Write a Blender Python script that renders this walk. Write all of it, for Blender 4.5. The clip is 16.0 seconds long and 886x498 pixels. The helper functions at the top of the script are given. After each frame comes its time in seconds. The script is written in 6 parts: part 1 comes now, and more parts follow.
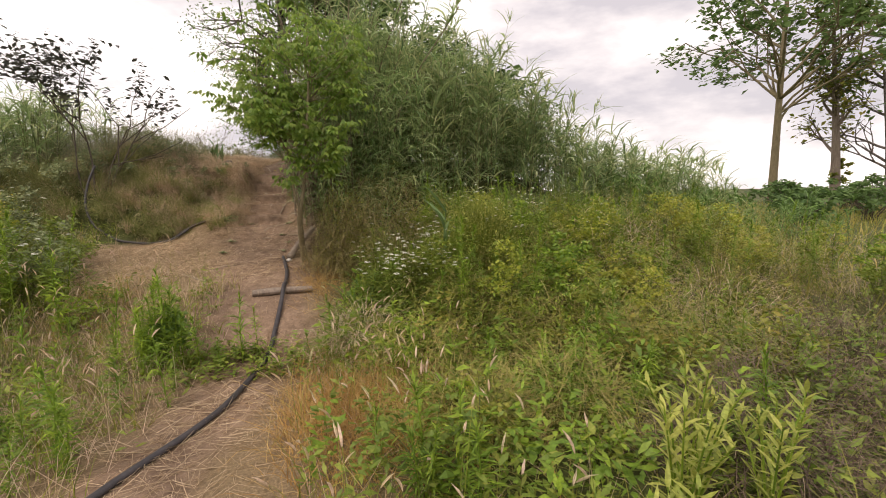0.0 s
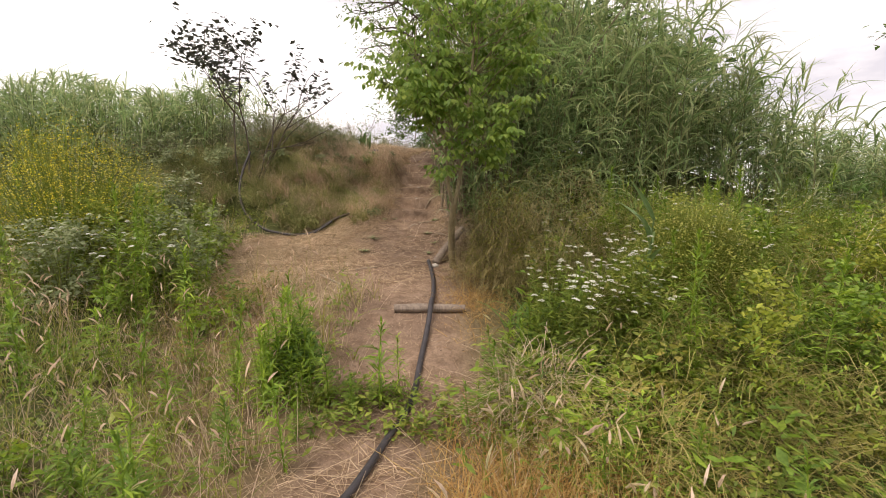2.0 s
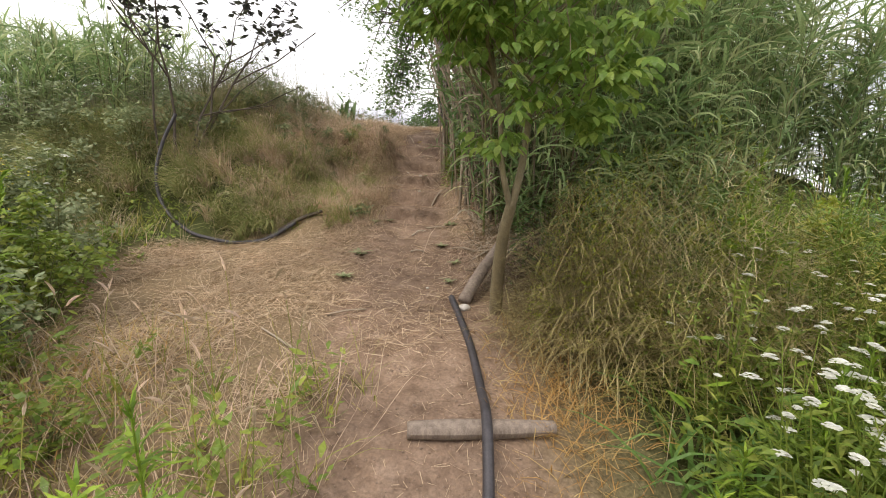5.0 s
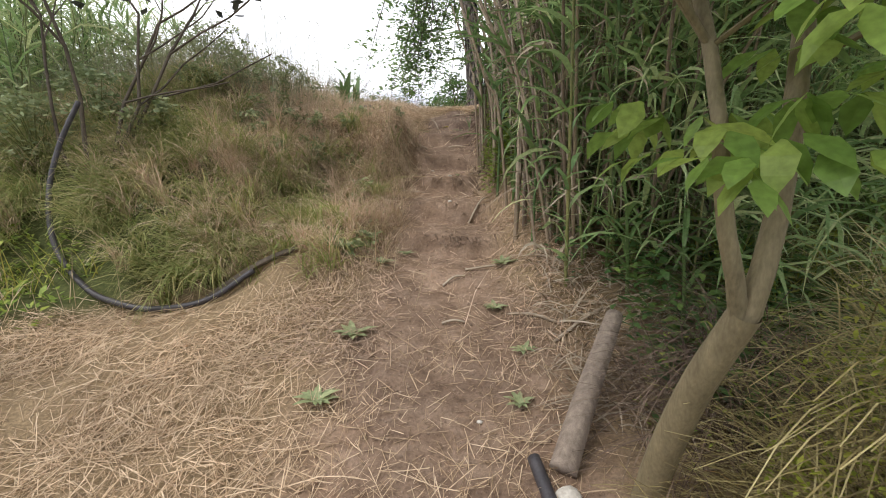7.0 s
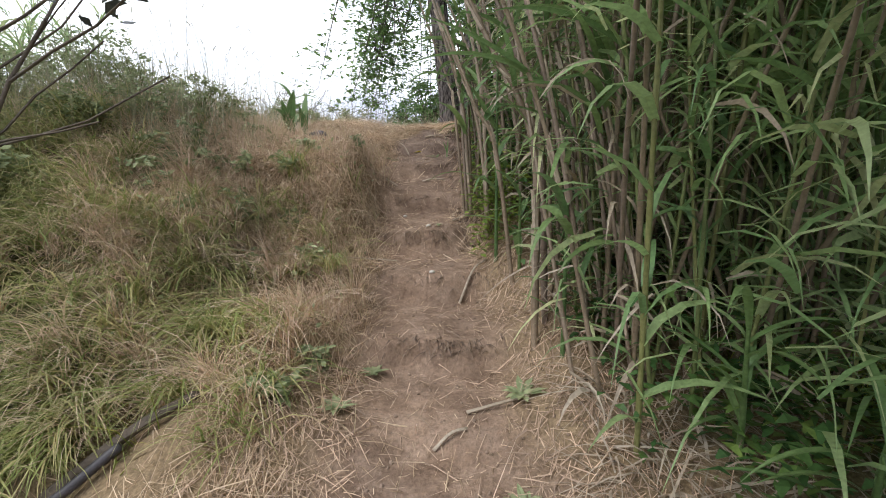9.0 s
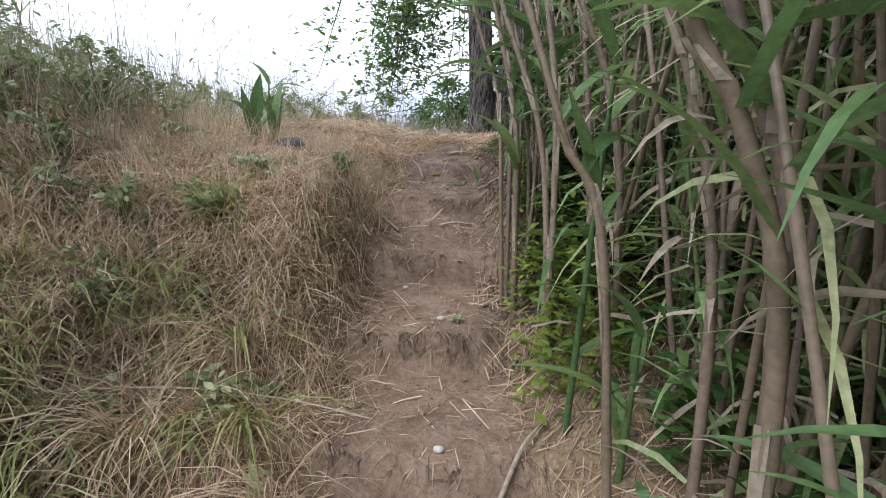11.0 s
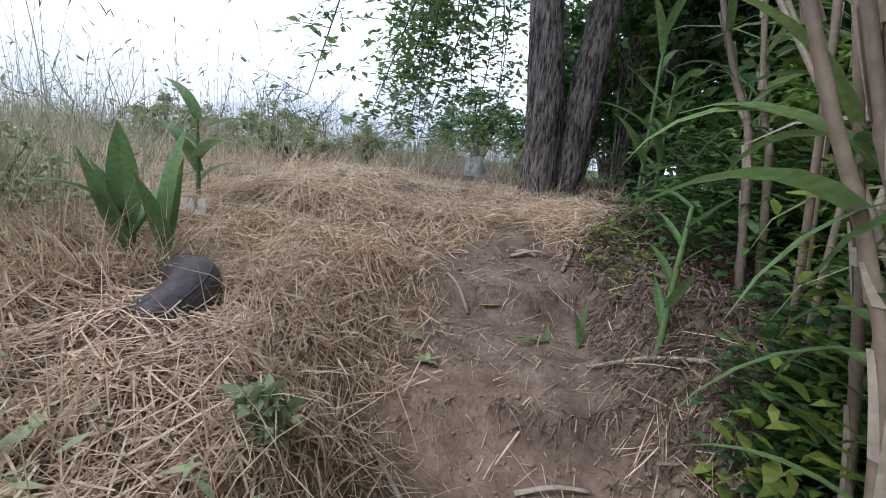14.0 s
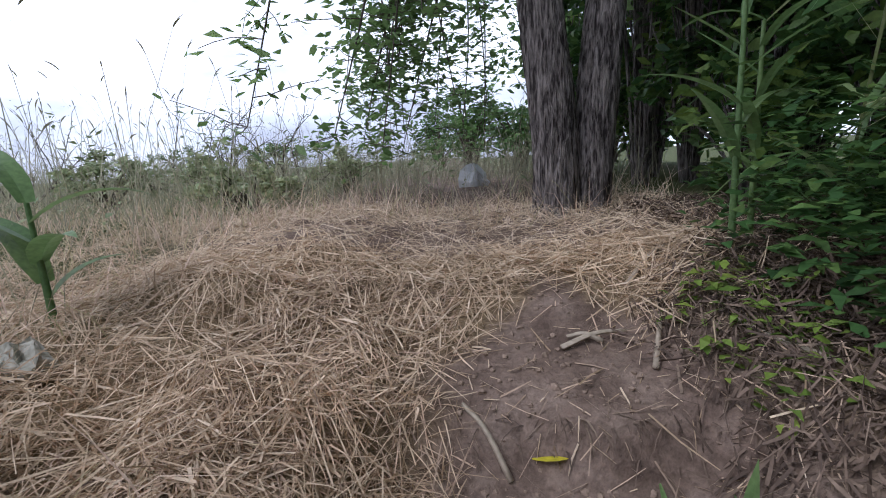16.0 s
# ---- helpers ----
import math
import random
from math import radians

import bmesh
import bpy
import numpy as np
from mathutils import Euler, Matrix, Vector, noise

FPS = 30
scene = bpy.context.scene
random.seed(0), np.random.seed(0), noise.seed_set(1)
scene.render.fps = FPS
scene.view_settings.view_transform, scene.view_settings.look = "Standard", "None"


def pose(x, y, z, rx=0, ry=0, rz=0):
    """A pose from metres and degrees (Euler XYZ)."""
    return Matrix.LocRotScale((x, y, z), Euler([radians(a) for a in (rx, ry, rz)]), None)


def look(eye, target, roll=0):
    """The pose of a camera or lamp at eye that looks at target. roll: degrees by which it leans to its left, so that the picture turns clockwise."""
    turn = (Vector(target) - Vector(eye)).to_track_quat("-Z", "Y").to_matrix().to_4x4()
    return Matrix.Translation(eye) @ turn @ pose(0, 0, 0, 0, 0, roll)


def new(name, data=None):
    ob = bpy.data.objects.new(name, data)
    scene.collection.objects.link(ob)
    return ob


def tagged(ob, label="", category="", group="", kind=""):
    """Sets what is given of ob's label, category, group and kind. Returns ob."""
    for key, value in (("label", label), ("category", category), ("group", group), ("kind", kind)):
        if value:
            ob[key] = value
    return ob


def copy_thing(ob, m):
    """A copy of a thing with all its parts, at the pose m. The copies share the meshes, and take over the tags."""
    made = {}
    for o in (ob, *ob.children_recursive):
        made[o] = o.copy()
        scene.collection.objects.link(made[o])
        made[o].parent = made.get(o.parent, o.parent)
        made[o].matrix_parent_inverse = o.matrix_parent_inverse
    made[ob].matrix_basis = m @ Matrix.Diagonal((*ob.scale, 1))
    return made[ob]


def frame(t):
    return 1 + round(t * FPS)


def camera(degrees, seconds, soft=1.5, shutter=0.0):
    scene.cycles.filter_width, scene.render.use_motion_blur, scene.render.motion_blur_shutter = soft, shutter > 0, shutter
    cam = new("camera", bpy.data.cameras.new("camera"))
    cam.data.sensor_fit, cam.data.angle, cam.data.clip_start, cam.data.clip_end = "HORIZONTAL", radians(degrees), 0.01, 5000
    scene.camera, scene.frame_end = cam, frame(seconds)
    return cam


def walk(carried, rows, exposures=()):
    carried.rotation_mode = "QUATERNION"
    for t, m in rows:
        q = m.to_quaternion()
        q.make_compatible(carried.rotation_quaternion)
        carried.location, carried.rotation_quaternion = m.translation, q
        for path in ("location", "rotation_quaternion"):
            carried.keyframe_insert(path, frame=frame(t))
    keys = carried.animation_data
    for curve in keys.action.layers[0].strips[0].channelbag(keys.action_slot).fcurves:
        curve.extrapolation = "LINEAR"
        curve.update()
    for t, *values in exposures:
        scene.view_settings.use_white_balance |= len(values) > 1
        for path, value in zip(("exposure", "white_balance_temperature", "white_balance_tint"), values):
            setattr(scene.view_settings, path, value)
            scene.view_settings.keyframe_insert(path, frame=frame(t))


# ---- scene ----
cam = camera(87.9, 16.0, 1.0)
PATH = [
    (0, (0.85, -0.11, 1.427), (1.389, 1.8, 1.176), -0.6),
    (0.5, (0.903, 0.511, 1.368), (1.103, 2.483, 1.098), -1.7),
    (1, (0.86, 0.862, 1.452), (0.885, 2.82, 1.047), 0.8),
    (1.5, (0.663, 1.074, 1.501), (0.732, 3.041, 1.147), 2.8),
    (2, (0.565, 1.433, 1.435), (0.562, 3.414, 1.159), 1.3),
    (2.5, (0.44, 1.919, 1.427), (0.295, 3.893, 1.136), 1.6),
    (3, (0.193, 2.306, 1.472), (0.3, 4.29, 1.241), 3.8),
    (3.2, (0.145, 2.402, 1.49), (0.307, 4.382, 1.257), 3.5),
    (5.3, (0.104, 4.379, 1.345), (0.147, 6.354, 1.032), 2.8),
    (5.5, (0.117, 4.647, 1.333), (0.075, 6.626, 1.047), 2.8),
    (6, (0.048, 5.192, 1.335), (-0.046, 7.164, 1.016), 1.1),
    (6.5, (-0.004, 5.576, 1.481), (-0.02, 7.557, 1.21), 2.4),
    (7, (0.004, 6.051, 1.551), (-0.015, 8.013, 1.166), 0.9),
    (7.5, (0.028, 6.264, 1.7), (-0.125, 8.213, 1.276), -0.3),
    (8, (-0.156, 6.613, 1.791), (-0.203, 8.567, 1.364), -0.2),
    (8.5, (-0.119, 6.957, 1.82), (-0.073, 8.914, 1.411), -1.2),
    (8.7, (-0.079, 7.088, 1.861), (0.002, 9.048, 1.474), -1.7),
    (10.8, (-0.004, 8.728, 2.127), (0.1, 10.674, 1.678), 3.2),
    (11, (-0.033, 8.896, 2.158), (0.006, 10.854, 1.754), 3.3),
    (11.5, (-0.08, 9.387, 2.289), (-0.036, 11.36, 1.966), 6.3),
    (12, (-0.104, 9.793, 2.276), (-0.099, 11.777, 2.022), 5.3),
    (12.5, (-0.07, 10.178, 2.391), (-0.236, 12.126, 1.969), 3.9),
    (13, (-0.105, 10.347, 2.435), (-0.283, 12.303, 2.056), 0.6),
    (13.5, (-0.187, 10.641, 2.488), (-0.36, 12.567, 1.977), 1.1),
    (14, (-0.266, 10.8, 2.608), (-0.281, 12.759, 2.207), 5.3),
    (14.5, (-0.27, 11.017, 2.595), (-0.357, 12.983, 2.241), -0.2),
    (15, (-0.244, 11.295, 2.663), (-0.223, 13.223, 2.135), 1.4),
    (15.5, (-0.288, 11.432, 2.741), (-0.333, 13.359, 2.206), 0.7),
    (16, (-0.257, 11.711, 2.722), (-0.295, 13.673, 2.335), -3.6),
]
walk(cam, [(t, look(eye, target, roll)) for t, eye, target, roll in PATH], [(0, .17, 7450, 15), (0.9, .42, 7450, 15), (3, .38, 7150, 14), (5.5, .56, 6700, 10), (8.6, .63, 6100, 9), (11, .72, 5700, 10), (12.5, .58, 5500, 9), (14.4, .48, 5450, 11), (15, .24, 5450, 13), (15.5, .36, 5450, 14), (16, .25, 5450, 14)])

# ---------------------------------------------------------------- light
world = bpy.data.worlds.new("sky")
scene.world = world
world.use_nodes = True
wn, wl = world.node_tree.nodes, world.node_tree.links
wn.clear()
w_out = wn.new("ShaderNodeOutputWorld")
w_bg = wn.new("ShaderNodeBackground")
w_sky = wn.new("ShaderNodeTexSky")
w_sky.sky_type, w_sky.sun_disc = "NISHITA", False
w_sky.sun_elevation, w_sky.sun_rotation = radians(56), radians(-126)
w_co = wn.new("ShaderNodeTexCoord")
w_map = wn.new("ShaderNodeMapping")
w_map.inputs["Location"].default_value = (3.1, 1.7, 0.4)
w_map.inputs["Scale"].default_value = (1.0, 1.0, 2.6)
w_noise = wn.new("ShaderNodeTexNoise")
w_noise.inputs["Scale"].default_value, w_noise.inputs["Detail"].default_value = 1.6, 7.0
w_noise.inputs["Roughness"].default_value = 0.55
w_ramp = wn.new("ShaderNodeValToRGB")
w_ramp.color_ramp.elements[0].position, w_ramp.color_ramp.elements[0].color = 0.42, (4.9, 4.95, 5.7, 1)
w_ramp.color_ramp.elements[1].position, w_ramp.color_ramp.elements[1].color = 0.60, (10.6, 10.5, 10.8, 1)
w_mix = wn.new("ShaderNodeMixRGB")
w_mix.inputs["Fac"].default_value = 0.93
wl.new(w_co.outputs["Generated"], w_map.inputs["Vector"])
wl.new(w_map.outputs["Vector"], w_noise.inputs["Vector"])
wl.new(w_noise.outputs["Fac"], w_ramp.inputs["Fac"])
wl.new(w_sky.outputs["Color"], w_mix.inputs["Color1"])
wl.new(w_ramp.outputs["Color"], w_mix.inputs["Color2"])
wl.new(w_mix.outputs["Color"], w_bg.inputs["Color"])
w_bg.inputs["Strength"].default_value = 0.13
wl.new(w_bg.outputs["Background"], w_out.inputs["Surface"])

sun = new("sun", bpy.data.lights.new("sun", "SUN"))
sun.data.energy, sun.data.angle, sun.data.color = 1.6, radians(30), (1.0, 0.95, 0.88)
sun.matrix_world = look((0, 0, 20), (11, 8, 0))


# ---------------------------------------------------------------- materials
def ramp_node(n, stops):
    r = n.new("ShaderNodeValToRGB").color_ramp
    while len(r.elements) < len(stops):
        r.elements.new(0.5)
    for e, (p, c) in zip(r.elements, stops):
        e.position, e.color = p, (*c, 1)
    return r


def base_mat(name, rough):
    m = bpy.data.materials.new(name)
    m.use_nodes = True
    n, l = m.node_tree.nodes, m.node_tree.links
    b = n["Principled BSDF"]
    b.inputs["Roughness"].default_value = rough
    return m, n, l, b


def leaf_mat(name, colours, through_light=0.3, rough=0.5, patch=0.8, spec=0.35):
    """Leaf or stalk: a colour for each piece, patches at plant scale, light passing through."""
    m, n, l, b = base_mat(name, rough)
    b.inputs["Specular IOR Level"].default_value = spec
    geo = n.new("ShaderNodeNewGeometry")
    info = n.new("ShaderNodeObjectInfo")
    add = n.new("ShaderNodeMath")
    add.operation = "MULTIPLY_ADD"
    add.inputs[1].default_value, add.inputs[2].default_value = 0.35, 0.0
    l.new(info.outputs["Random"], add.inputs[0])
    mul = n.new("ShaderNodeMath")
    mul.operation = "MULTIPLY_ADD"
    mul.inputs[1].default_value = 0.65
    l.new(geo.outputs["Random Per Island"], mul.inputs[0])
    l.new(add.outputs[0], mul.inputs[2])
    k = len(colours) - 1
    ramp_node(n, [(0.08 + 0.84 * i / k, c) for i, c in enumerate(colours)])
    ramp = [x for x in n if x.bl_idname == "ShaderNodeValToRGB"][0]
    l.new(mul.outputs[0], ramp.inputs["Fac"])
    noi = n.new("ShaderNodeTexNoise")
    noi.inputs["Scale"].default_value, noi.inputs["Detail"].default_value = 1.7, 4.0
    l.new(geo.outputs["Position"], noi.inputs["Vector"])
    grain = n.new("ShaderNodeTexNoise")
    grain.inputs["Scale"].default_value, grain.inputs["Detail"].default_value = 60.0, 3.0
    l.new(geo.outputs["Position"], grain.inputs["Vector"])
    s1 = n.new("ShaderNodeMapRange")
    s1.inputs[1].default_value, s1.inputs[2].default_value = 0.3, 0.7
    s1.inputs[3].default_value, s1.inputs[4].default_value = patch, 2.0 - patch
    l.new(noi.outputs["Fac"], s1.inputs[0])
    s2 = n.new("ShaderNodeMapRange")
    s2.inputs[1].default_value, s2.inputs[2].default_value = 0.3, 0.7
    s2.inputs[3].default_value, s2.inputs[4].default_value = 0.8, 1.2
    l.new(grain.outputs["Fac"], s2.inputs[0])
    m12 = n.new("ShaderNodeMath")
    m12.operation = "MULTIPLY"
    l.new(s1.outputs[0], m12.inputs[0])
    l.new(s2.outputs[0], m12.inputs[1])
    tint = n.new("ShaderNodeVectorMath")
    tint.operation = "SCALE"
    l.new(ramp.outputs["Color"], tint.inputs[0])
    l.new(m12.outputs[0], tint.inputs["Scale"])
    l.new(tint.outputs[0], b.inputs["Base Color"])
    if through_light > 0:
        tr = n.new("ShaderNodeBsdfTranslucent")
        l.new(tint.outputs[0], tr.inputs["Color"])
        mix = n.new("ShaderNodeMixShader")
        mix.inputs[0].default_value = through_light
        l.new(b.outputs[0], mix.inputs[1])
        l.new(tr.outputs[0], mix.inputs[2])
        l.new(mix.outputs[0], n["Material Output"].inputs["Surface"])
    return m


def rough_mat(name, dark, light, scale=8.0, rough=0.85, bump=0.5, stretch=(1, 1, 1), fine=70.0, spec=0.3, dist=0.01, lo=0.32, hi=0.66):
    """Bark, wood, rubber, soil: two scales of colour and relief."""
    m, n, l, b = base_mat(name, rough)
    b.inputs["Specular IOR Level"].default_value = spec
    co = n.new("ShaderNodeTexCoord")
    mp = n.new("ShaderNodeMapping")
    mp.inputs["Scale"].default_value = stretch
    l.new(co.outputs["Object"], mp.inputs["Vector"])
    a = n.new("ShaderNodeTexNoise")
    a.inputs["Scale"].default_value, a.inputs["Detail"].default_value, a.inputs["Roughness"].default_value = scale, 6.0, 0.65
    f = n.new("ShaderNodeTexNoise")
    f.inputs["Scale"].default_value, f.inputs["Detail"].default_value = fine, 4.0
    l.new(mp.outputs[0], a.inputs["Vector"])
    l.new(mp.outputs[0], f.inputs["Vector"])
    mx = n.new("ShaderNodeMath")
    mx.operation = "MULTIPLY_ADD"
    mx.inputs[1].default_value = 0.4
    l.new(f.outputs["Fac"], mx.inputs[0])
    sc = n.new("ShaderNodeMath")
    sc.operation = "MULTIPLY"
    sc.inputs[1].default_value = 0.6
    l.new(a.outputs["Fac"], sc.inputs[0])
    l.new(sc.outputs[0], mx.inputs[2])
    ramp_node(n, [(lo, dark), (hi, light)])
    ramp = [x for x in n if x.bl_idname == "ShaderNodeValToRGB"][0]
    l.new(mx.outputs[0], ramp.inputs["Fac"])
    l.new(ramp.outputs["Color"], b.inputs["Base Color"])
    bp = n.new("ShaderNodeBump")
    bp.inputs["Strength"].default_value, bp.inputs["Distance"].default_value = bump, dist
    l.new(mx.outputs[0], bp.inputs["Height"])
    l.new(bp.outputs[0], b.inputs["Normal"])
    return m


def ground_mat():
    """Trodden soil along the track, litter and dull turf away from it."""
    m, n, l, b = base_mat("soil", 0.95)
    b.inputs["Specular IOR Level"].default_value = 0.15
    geo = n.new("ShaderNodeNewGeometry")

    def noi(scale, detail, rough=0.6):
        t = n.new("ShaderNodeTexNoise")
        t.inputs["Scale"].default_value, t.inputs["Detail"].default_value, t.inputs["Roughness"].default_value = scale, detail, rough
        l.new(geo.outputs["Position"], t.inputs["Vector"])
        return t.outputs["Fac"]

    def ramp(fac, stops):
        r = n.new("ShaderNodeValToRGB")
        while len(r.color_ramp.elements) < len(stops):
            r.color_ramp.elements.new(0.5)
        for e, (p, c) in zip(r.color_ramp.elements, stops):
            e.position, e.color = p, (*c, 1)
        l.new(fac, r.inputs["Fac"])
        return r.outputs["Color"]

    def mix(fac, a, c, kind="MIX"):
        x = n.new("ShaderNodeMixRGB")
        x.blend_type = kind
        if isinstance(fac, float):
            x.inputs[0].default_value = fac
        else:
            l.new(fac, x.inputs[0])
        l.new(a, x.inputs[1])
        l.new(c, x.inputs[2])
        return x.outputs[0]

    big, mid, fine = noi(0.9, 5), noi(7.0, 6, 0.65), noi(55.0, 5, 0.7)
    soil = ramp(mid, [(0.3, (0.175, 0.117, 0.08)), (0.5, (0.285, 0.198, 0.14)), (0.72, (0.39, 0.285, 0.21))])
    crumbs = ramp(fine, [(0.3, (0.5, 0.5, 0.5)), (0.55, (1.0, 1.0, 1.0)), (0.75, (1.35, 1.3, 1.25))])
    soil = mix(0.75, soil, crumbs, "MULTIPLY")
    damp = ramp(big, [(0.38, (0.6, 0.59, 0.6)), (0.58, (1.1, 1.08, 1.05))])
    soil = mix(0.7, soil, damp, "MULTIPLY")
    dark_soil = ramp(mid, [(0.3, (0.085, 0.058, 0.045)), (0.5, (0.165, 0.118, 0.092)), (0.72, (0.26, 0.195, 0.155))])
    dark_soil = mix(0.75, dark_soil, crumbs, "MULTIPLY")
    litter = ramp(fine, [(0.3, (0.11, 0.082, 0.05)), (0.55, (0.26, 0.19, 0.108)), (0.75, (0.42, 0.32, 0.19))])
    turf = ramp(fine, [(0.3, (0.035, 0.045, 0.015)), (0.6, (0.09, 0.10, 0.035)), (0.8, (0.19, 0.16, 0.075))])
    at = n.new("ShaderNodeAttribute")
    at.attribute_name = "cover"
    sep = n.new("ShaderNodeSeparateColor")
    l.new(at.outputs["Color"], sep.inputs[0])
    soil = mix(sep.outputs[2], soil, dark_soil)
    col = mix(sep.outputs[0], soil, litter)
    col = mix(sep.outputs[1], col, turf)
    l.new(col, b.inputs["Base Color"])
    bp = n.new("ShaderNodeBump")
    bp.inputs["Strength"].default_value, bp.inputs["Distance"].default_value = 0.8, 0.02
    hsum = n.new("ShaderNodeMath")
    hsum.operation = "MULTIPLY_ADD"
    hsum.inputs[1].default_value = 0.5
    l.new(fine, hsum.inputs[0])
    l.new(mid, hsum.inputs[2])
    l.new(hsum.outputs[0], bp.inputs["Height"])
    l.new(bp.outputs[0], b.inputs["Normal"])
    return m


